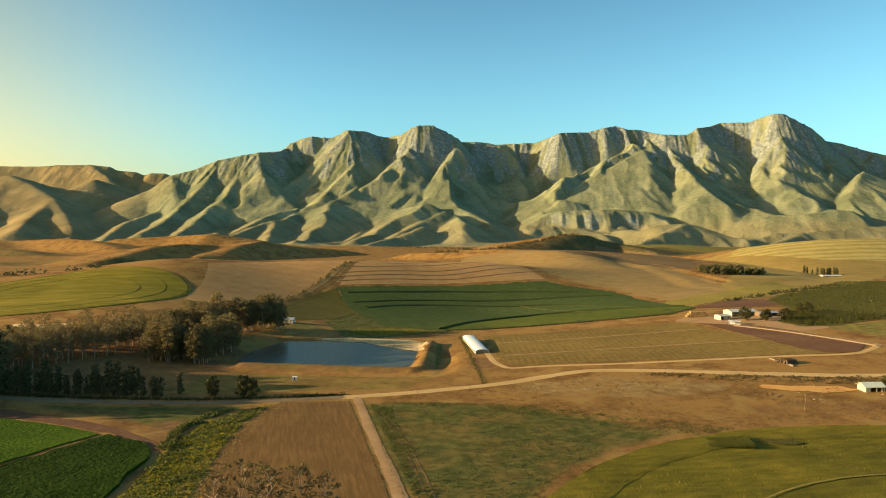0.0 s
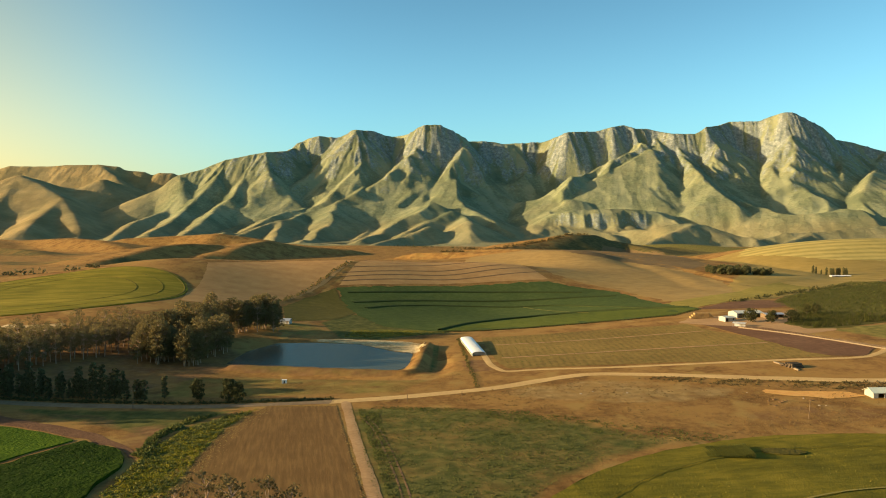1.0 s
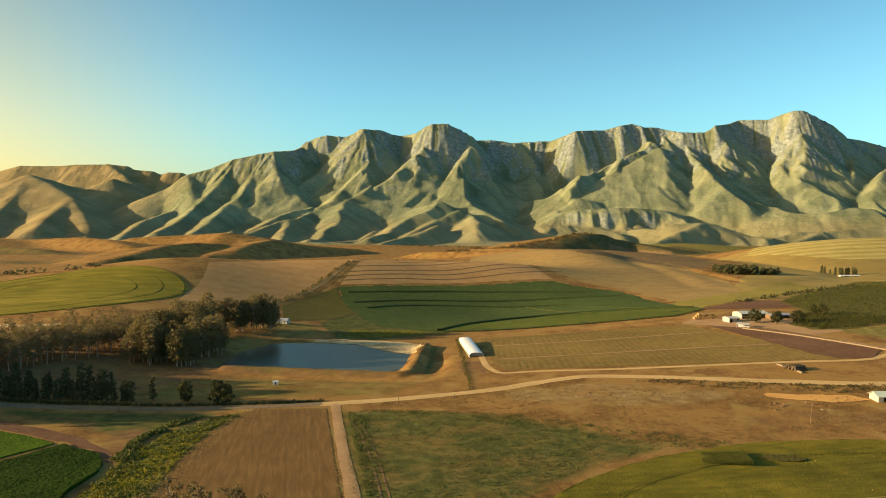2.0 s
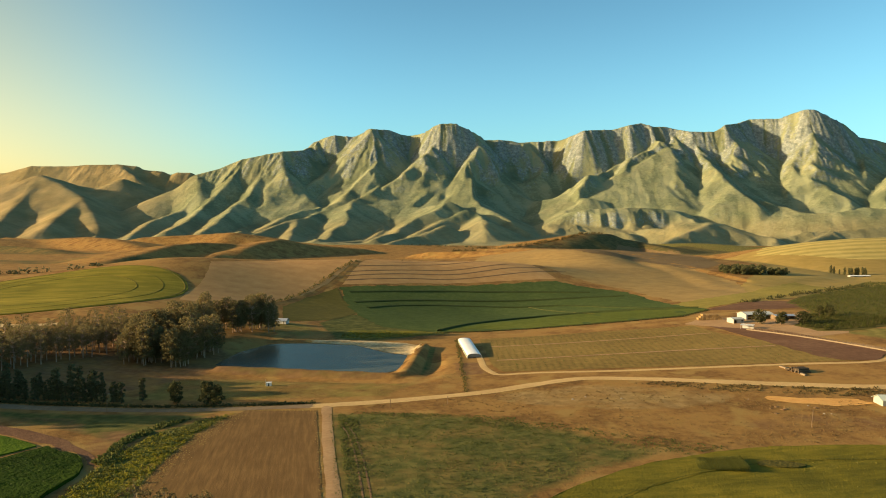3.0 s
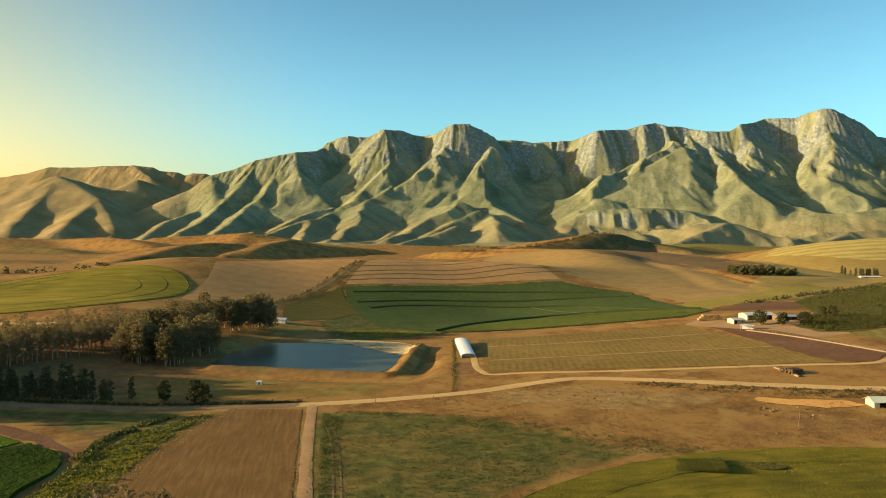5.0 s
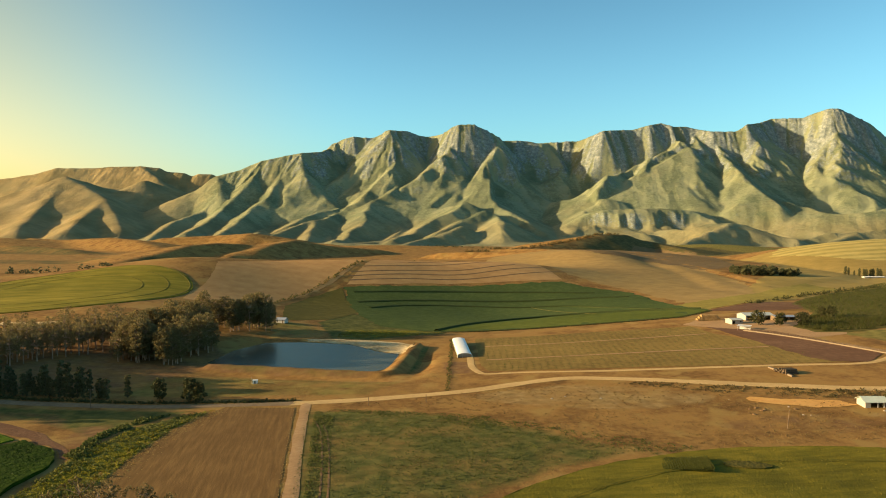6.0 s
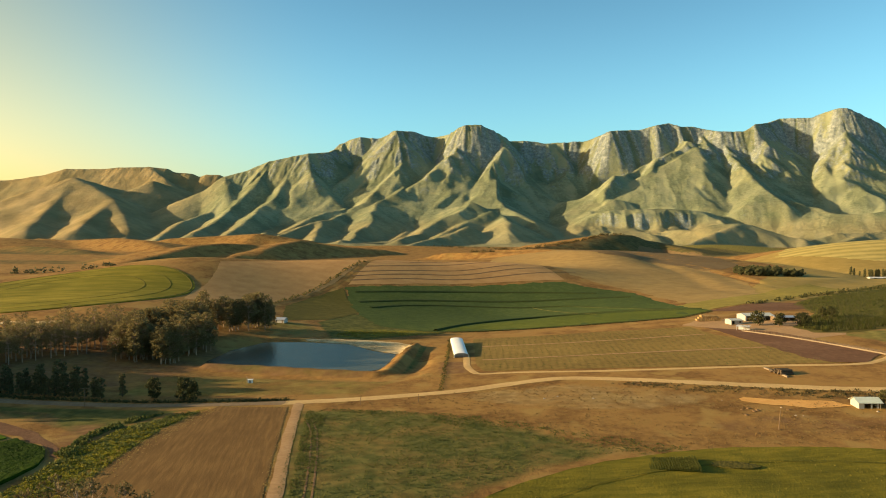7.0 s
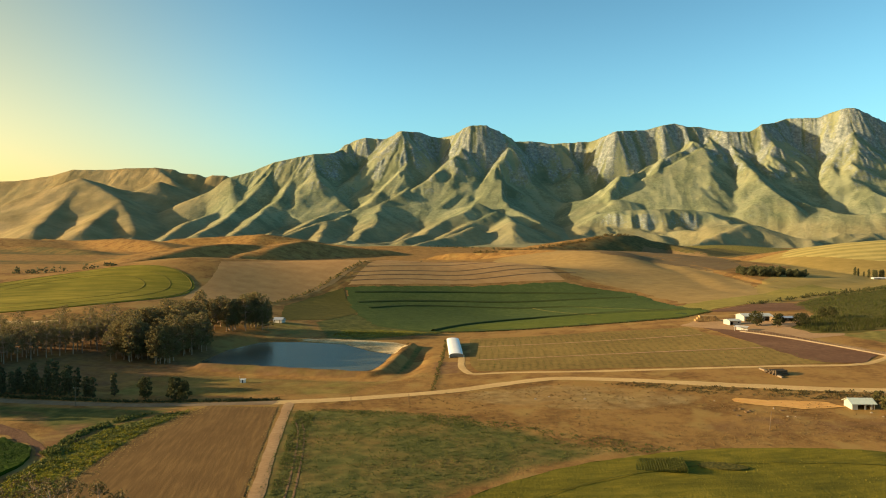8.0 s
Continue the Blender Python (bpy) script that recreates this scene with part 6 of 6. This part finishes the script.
def gable_building(name, x, y, turn, w, d, wall, ridge, mat_roof, mat_wall, label, openings=(), over=0.5, z=None):
    """Walls with real thickness and openings in the front, and a two-slope roof; origin in the middle of the front."""
    root = tagged(empty(name, x, y, z, turn, 0.1), label, "building")
    t = 0.22
    # front wall with its openings cut out, piece by piece
    cuts = sorted(openings)
    bm = bmesh.new()
    px = -w / 2
    for ox, ow, z0, z1, kind in cuts:
        box(bm, px, ox - ow / 2, 0, t, 0, wall)
        if z0 > 0:
            box(bm, ox - ow / 2, ox + ow / 2, 0, t, 0, z0)
        if z1 < wall:
            box(bm, ox - ow / 2, ox + ow / 2, 0, t, z1, wall)
        px = ox + ow / 2
    box(bm, px, w / 2, 0, t, 0, wall)
    part("front_wall", bm, mat_wall, root)
    part("back_wall", boxed(-w / 2, w / 2, d - t, d, 0, wall), mat_wall, root)
    for side in (-1, 1):
        bm = bmesh.new()
        xa, xb = sorted((side * w / 2, side * (w / 2 - t)))
        ring = [(0.005 + t, 0), (d - t - 0.005, 0), (d - t - 0.005, wall), (d / 2, ridge - 0.12), (0.005 + t, wall)]
        f0 = [bm.verts.new((xa, a, b)) for a, b in ring]
        f1 = [bm.verts.new((xb, a, b)) for a, b in ring]
        bm.faces.new(f0)
        bm.faces.new(f1[::-1])
        for k in range(5):
            bm.faces.new((f0[k], f0[(k + 1) % 5], f1[(k + 1) % 5], f1[k]))
        bmesh.ops.recalc_face_normals(bm, faces=bm.faces)
        part("gable_wall", bm, mat_wall, root)
    for side, ya, za in ((0, -over, wall - over * (ridge - wall) / (d / 2) * 1.0), (1, d + over, wall - over * (ridge - wall) / (d / 2))):
        bm = bmesh.new()
        n = max(4, int(w / 0.9))
        rows = []
        for k in range(2 * n + 1):
            xx = -w / 2 - over + (w + 2 * over) * k / (2 * n)
            lift = 0.035 if k % 2 else 0.0
            rows.append((bm.verts.new((xx, ya, za + 0.06 + lift)), bm.verts.new((xx, d / 2, ridge + 0.02 + lift))))
        for p, q in zip(rows, rows[1:]):
            bm.faces.new((p[0], q[0], q[1], p[1]))
        bmesh.ops.recalc_face_normals(bm, faces=bm.faces)
        bmesh.ops.solidify(bm, geom=bm.faces[:], thickness=0.07)
        part("roof", bm, mat_roof, root, "ribbed sheet-metal roof slope")
    for ox, ow, z0, z1, kind in cuts:
        if kind == "open":
            continue
        holder = part(kind, boxed(ox - ow / 2 + 0.004, ox + ow / 2 - 0.004, 0.08, 0.13, z0 + 0.004, z1 - 0.004), M_DARK if kind == "window" else M_TIMBER, root, "dark glazed window" if kind == "window" else "weathered plank door")
        bm = bmesh.new()
        for a in (ox - ow / 2, ox + ow / 2 - 0.08):
            box(bm, a + 0.004, a + 0.076, -0.03, 0.079, z0, z1)
        box(bm, ox - ow / 2 + 0.08, ox + ow / 2 - 0.08, -0.03, 0.079, z1 - 0.08, z1)
        part("frame", bm, M_WHITE, holder, "white frame")
    return root


gable_building("cottage", 160.4, 252, 3, 7.2, 5.0, 2.2, 3.4, M_ROOFGREEN, M_WALL, "small whitewashed cottage with pale green metal roof", over=0.6, openings=((-0.7, 2.2, 0.02, 2.0, "open"), (1.6, 1.5, 0.02, 2.0, "open"), (3.1, 0.8, 0.02, 1.95, "door")))
gable_building("milking_shed", 178, 430, 12, 7, 7, 2.6, 3.3, M_OLDROOF, M_WALL, "small white farm shed with dusty metal roof", ((-2.2, 1.6, 0.02, 2.2, "open"), (2.0, 1.4, 1.1, 2.1, "window")))
gable_building("feed_barn", 196, 444, 10, 18, 10, 3.0, 4.2, M_OLDROOF, M_WALL, "long farm barn with broad pale metal roof", ((-6, 4, 0.02, 3.0, "open"), (0, 4, 0.02, 3.0, "open"), (6, 4, 0.02, 3.0, "open")))
gable_building("tractor_shed", 208, 436, 8, 12, 6, 2.4, 3.1, M_STEEL, M_TIMBER, "low grey open-fronted tractor shed", ((-4, 3, 0.02, 2.1, "open"), (0, 3, 0.02, 2.1, "open"), (4, 3, 0.02, 2.1, "open")))
gable_building("grove_house", -102, 452, -10, 6, 5, 2.3, 3.5, M_STEEL, M_STEEL, "small grey house beside the grove", ((-2.2, 1.2, 0.9, 2.0, "window"), (1.6, 1.0, 0.02, 2.1, "door")))
gable_building("far_barn", 459, 808, 0, 22, 6, 1.7, 2.2, M_WHITE, M_WALL, "long far white barn in the valley", ((-5, 3, 0.02, 1.9, "open"), (5, 3, 0.02, 1.9, "open")))


def pump_house(x, y):
    root = tagged(empty("pump_house", x, y, turn=8, sink=0.1), "tiny whitewashed pump house with dark doorway", "pump house")
    bm = bmesh.new()
    for a in ((-1.5, -0.45, 0, 0.15, 0, 2.1), (0.45, 1.5, 0, 0.15, 0, 2.1), (-0.45, 0.45, 0, 0.15, 1.8, 2.1), (-1.5, -1.35, 0.15, 2.2, 0, 2.1), (1.35, 1.5, 0.15, 2.2, 0, 2.1), (-1.35, 1.35, 2.05, 2.2, 0, 2.1)):
        box(bm, *a)
    part("walls", bm, M_WHITE, root)
    part("roof_slab", boxed(-1.75, 1.75, -0.25, 2.45, 2.1, 2.24, bevel=0.03), M_WHITE, root)
    part("door", boxed(-0.44, 0.44, 0.08, 0.12, 0.02, 1.79), M_DARK, root, "dark doorway")
    bm = bmesh.new()
    tube(bm, (-2.2, 1.0, -0.1), (-2.2, 1.0, 4.2), 0.07, 0.05)
    part("vent_pipe", bm, M_STEEL, root)
    root.scale = (0.62, 0.62, 0.7)
    return root


pump_house(-64.2, 293.5)


def pole(name, x, y, h, lean, label, arm=True):
    root = tagged(empty(name, x, y, sink=0.2), label, "pole")
    bm = bmesh.new()
    tube(bm, (0, 0, 0), (lean, 0, h), 0.13, 0.09, 7)
    part("post", bm, M_TIMBER, root)
    if arm:
        part("crossarm", boxed(lean - 0.8, lean + 0.8, -0.06, 0.06, h - 0.5, h - 0.38), M_TIMBER, root)
        for a in (-0.7, 0, 0.7):
            bm = bmesh.new()
            tube(bm, (lean + a, 0, h - 0.385), (lean + a, 0, h - 0.2), 0.05, 0.03)
            part("insulator", bm, M_WHITE, root)
    return root


pole("utility_pole", 123, 231, 6.0, 0.5, "thin weathered wooden pole on the slope", False)
pole("utility_pole", -106, 245.5, 7.0, 0.1, "weathered wooden utility pole beside the road")
pole("utility_pole", 10, 258, 3.2, 0.0, "short weathered marker post by the road", False)
pole("utility_pole", -10, 254, 3.2, 0.1, "short weathered marker post by the road", False)


def maize_block(x, y, turn):
    """A standing block of tall crop left in the field: separate rows of upright plants."""
    root = tagged(empty("maize_block", x, y, turn=turn), "uncut block of tall dark green maize rows", "crop")
    rng = np.random.RandomState(5)
    for r in range(20):
        x0 = -9.0 + 0.64 * r
        n = int(30 + r * 2)
        h = 0.25 + 1.2 * min(1, r / 18) ** 1.5
        yy = np.linspace(-4.6, 4.6, n)
        c = [(x0 + rng.uniform(-0.1, 0.1), b, 0.45 + h * 0.5) for b in yy]
        v, f = leaf_cards(rng, c, [(0.22, 0.18, h * 0.5)] * n, [26] * n, 0.1, 1.5)
        ob = new("crop_strip", cards_mesh("crop_strip", v, f, M_YOUNG))
        ob.parent = root
    return root


maize_block(86.5, 198.5, -6)


def log_pile(x, y, turn):
    root = tagged(empty("log_pile", x, y, turn=turn, sink=0.05), "long pile of cut logs on dry grass", "log pile")
    rng = random.Random(9)
    for k in range(26):
        layer = 0 if k < 12 else (1 if k < 20 else 2)
        i = k if layer == 0 else (k - 12 if layer == 1 else k - 20)
        bm = bmesh.new()
        r = rng.uniform(0.28, 0.42)
        yy = -4.2 + 0.75 * i + 0.4 * layer
        L = rng.uniform(2.4, 3.4)
        tube(bm, (-L + rng.uniform(-0.5, 0.5), yy, 0.35 + 0.62 * layer), (L, yy + rng.uniform(-0.3, 0.3), 0.35 + 0.62 * layer), r, r * 0.85, 8)
        bmesh.ops.holes_fill(bm, edges=bm.edges)
        part("log", bm, M_DARKBARK, root)
    return root


log_pile(151.2, 300, 14)
tagged(new("stone_kerb", drape("stone_kerb", [(147.4, 308), (148.2, 308.2), (151.0, 292.2), (150.2, 292)], M_CONCRETE, 0.6, 3)), "low pale stone wall beside the log pile", "wall")


def hay_bale(x, y, z, turn, big):
    root = tagged(empty("hay_bale", x, y, z, turn), "golden square hay bale in a stack", "hay bale", "hay bales of the stack")
    part("bale", boxed(-1.2 * big, 1.2 * big, -0.6, 0.6, 0, 1.15, bevel=0.09), M_STRAWBALE, root)
    for a in (-0.5, 0.5):
        part("twine", boxed(a - 0.02, a + 0.02, -0.615, 0.615, -0.0, 1.165), M_TIMBER, root)
    return root


rng = random.Random(12)
for layer in range(3):
    for i in range(6 - layer):
        for j in range(3 if layer < 3 else 2):
            bx, by = 169.5 + (i + layer * 0.5) * 2.5 - 7, 452 + j * 1.3
            hay_bale(bx, by + rng.uniform(-0.1, 0.1), ground_z(170, 453) + 0.1 + 1.16 * layer, rng.uniform(-4, 4), 1.0)


def lean_to(x, y, turn, label):
    root = tagged(empty("lean_to", x, y, turn=turn), label, "shelter")
    for px in (-3, 3):
        for py in (0.2, 3.4):
            bm = bmesh.new()
            tube(bm, (px, py, -0.3), (px, py, 2.3 + py * 0.1), 0.08, 0.08)
            part("post", bm, M_STEEL, root)
    bm = bmesh.new()
    f = [bm.verts.new(q) for q in ((-3.6, -0.3, 2.3), (3.6, -0.3, 2.3), (3.6, 4.0, 2.75), (-3.6, 4.0, 2.75))]
    bm.faces.new(f)
    bmesh.ops.solidify(bm, geom=bm.faces[:], thickness=0.08)
    part("roof", bm, M_WHITE, root, "white sheet roof")
    part("back_panel", boxed(-3, 3, 3.42, 3.5, 0, 2.4), M_STEEL, root)
    return root


lean_to(172, 404, -35, "low open shelter with white sheet roof")


def feed_fence(a, b, n):
    """Posts, two rails and a concrete trough along one side of the feedlot."""
    ax, ay = a
    bx, by = b
    root = tagged(new("feed_fence"), "long feedlot fence with concrete trough", "fence")
    pts = [(ax + (bx - ax) * k / n, ay + (by - ay) * k / n) for k in range(n + 1)]
    post = None
    for x, y in pts:
        if post is None:
            bm = bmesh.new()
            tube(bm, (0, 0, -0.3), (0, 0, 1.5), 0.08, 0.08)
            first = part("post", bm, M_TIMBER, root)
            post = first.data
            ob = first
        else:
            ob = new("post", post)
            ob.parent = root
        ob.location = (x, y, ground_z(x, y) + 0.2)
    for h in (0.7, 1.3):
        bm = bmesh.new()
        for p, q in zip(pts, pts[1:]):
            tube(bm, (*p, ground_z(*p) + h + 0.2), (*q, ground_z(*q) + h + 0.2), 0.05, 0.05, 5)
        part("rail", bm, M_TIMBER, root)
    bm = bmesh.new()
    dx, dy = (by - ay) / math.hypot(bx - ax, by - ay), -(bx - ax) / math.hypot(bx - ax, by - ay)
    for p, q in zip(pts, pts[1:]):
        for o in (0.5, 1.2):
            r = bmesh.ops.create_cube(bm, size=1)
            mid = Vector(((p[0] + q[0]) / 2 + dx * o, (p[1] + q[1]) / 2 + dy * o, (ground_z(*p) + ground_z(*q)) / 2 + 0.42))
            m = Matrix.Translation(mid) @ Matrix.Rotation(math.atan2(q[1] - p[1], q[0] - p[0]), 4, "Z") @ Matrix.Diagonal((math.hypot(q[0] - p[0], q[1] - p[1]) + 0.02, 0.12, 0.5, 1))
            bmesh.ops.transform(bm, matrix=m, verts=r["verts"])
    part("trough", bm, M_CONCRETE, root, "pale concrete feed trough")
    return root


feed_fence((172, 402), (187, 373), 16)
feed_fence((187, 373), (209, 327), 26)


def boulder(x, y, s, seed):
    bm = bmesh.new()
    bmesh.ops.create_icosphere(bm, subdivisions=2, radius=s)
    for v in bm.verts:
        v.co *= 1 + 0.28 * noise.noise(v.co * (1.3 / s) + Vector((seed, 0, 0)))
        v.co.z *= 0.65
    ob = part("stone", bm, M_STONE)
    ob.matrix_world = pose(x, y, ground_z(x, y) + 0.1 * s, 0, 0, seed * 50)
    return tagged(ob, "pale weathered field stone on dry grass", "stone", "field stones")


rng = random.Random(5)
for k in range(9):
    cx, cy, r = rng.choice(((160, 246, 12), (140, 243, 20), (125, 252, 12), (110, 255, 10), (60, 262, 18)))
    boulder(cx + rng.gauss(0, r * 0.6), cy + rng.gauss(0, 4), rng.uniform(0.2, 0.45), k)
# earth clods beside the orange cutting
for k in range(10):
    bx, by = 118 + rng.gauss(6, 6), 250 + rng.gauss(0, 2.2)
    bm = bmesh.new()
    s = rng.uniform(0.3, 0.7)
    bmesh.ops.create_icosphere(bm, subdivisions=2, radius=s)
    for v in bm.verts:
        v.co *= 1 + 0.35 * noise.noise(v.co * (1.1 / s) + Vector((k, 3, 0)))
        v.co.z *= 0.5
    ob = part("soil_heap", bm, M_BANKSOIL)
    ob.matrix_world = pose(bx, by, ground_z(bx, by) + 0.05 * s)
    tagged(ob, "small heap of brown earth on the slope", "soil heap", "soil heaps")
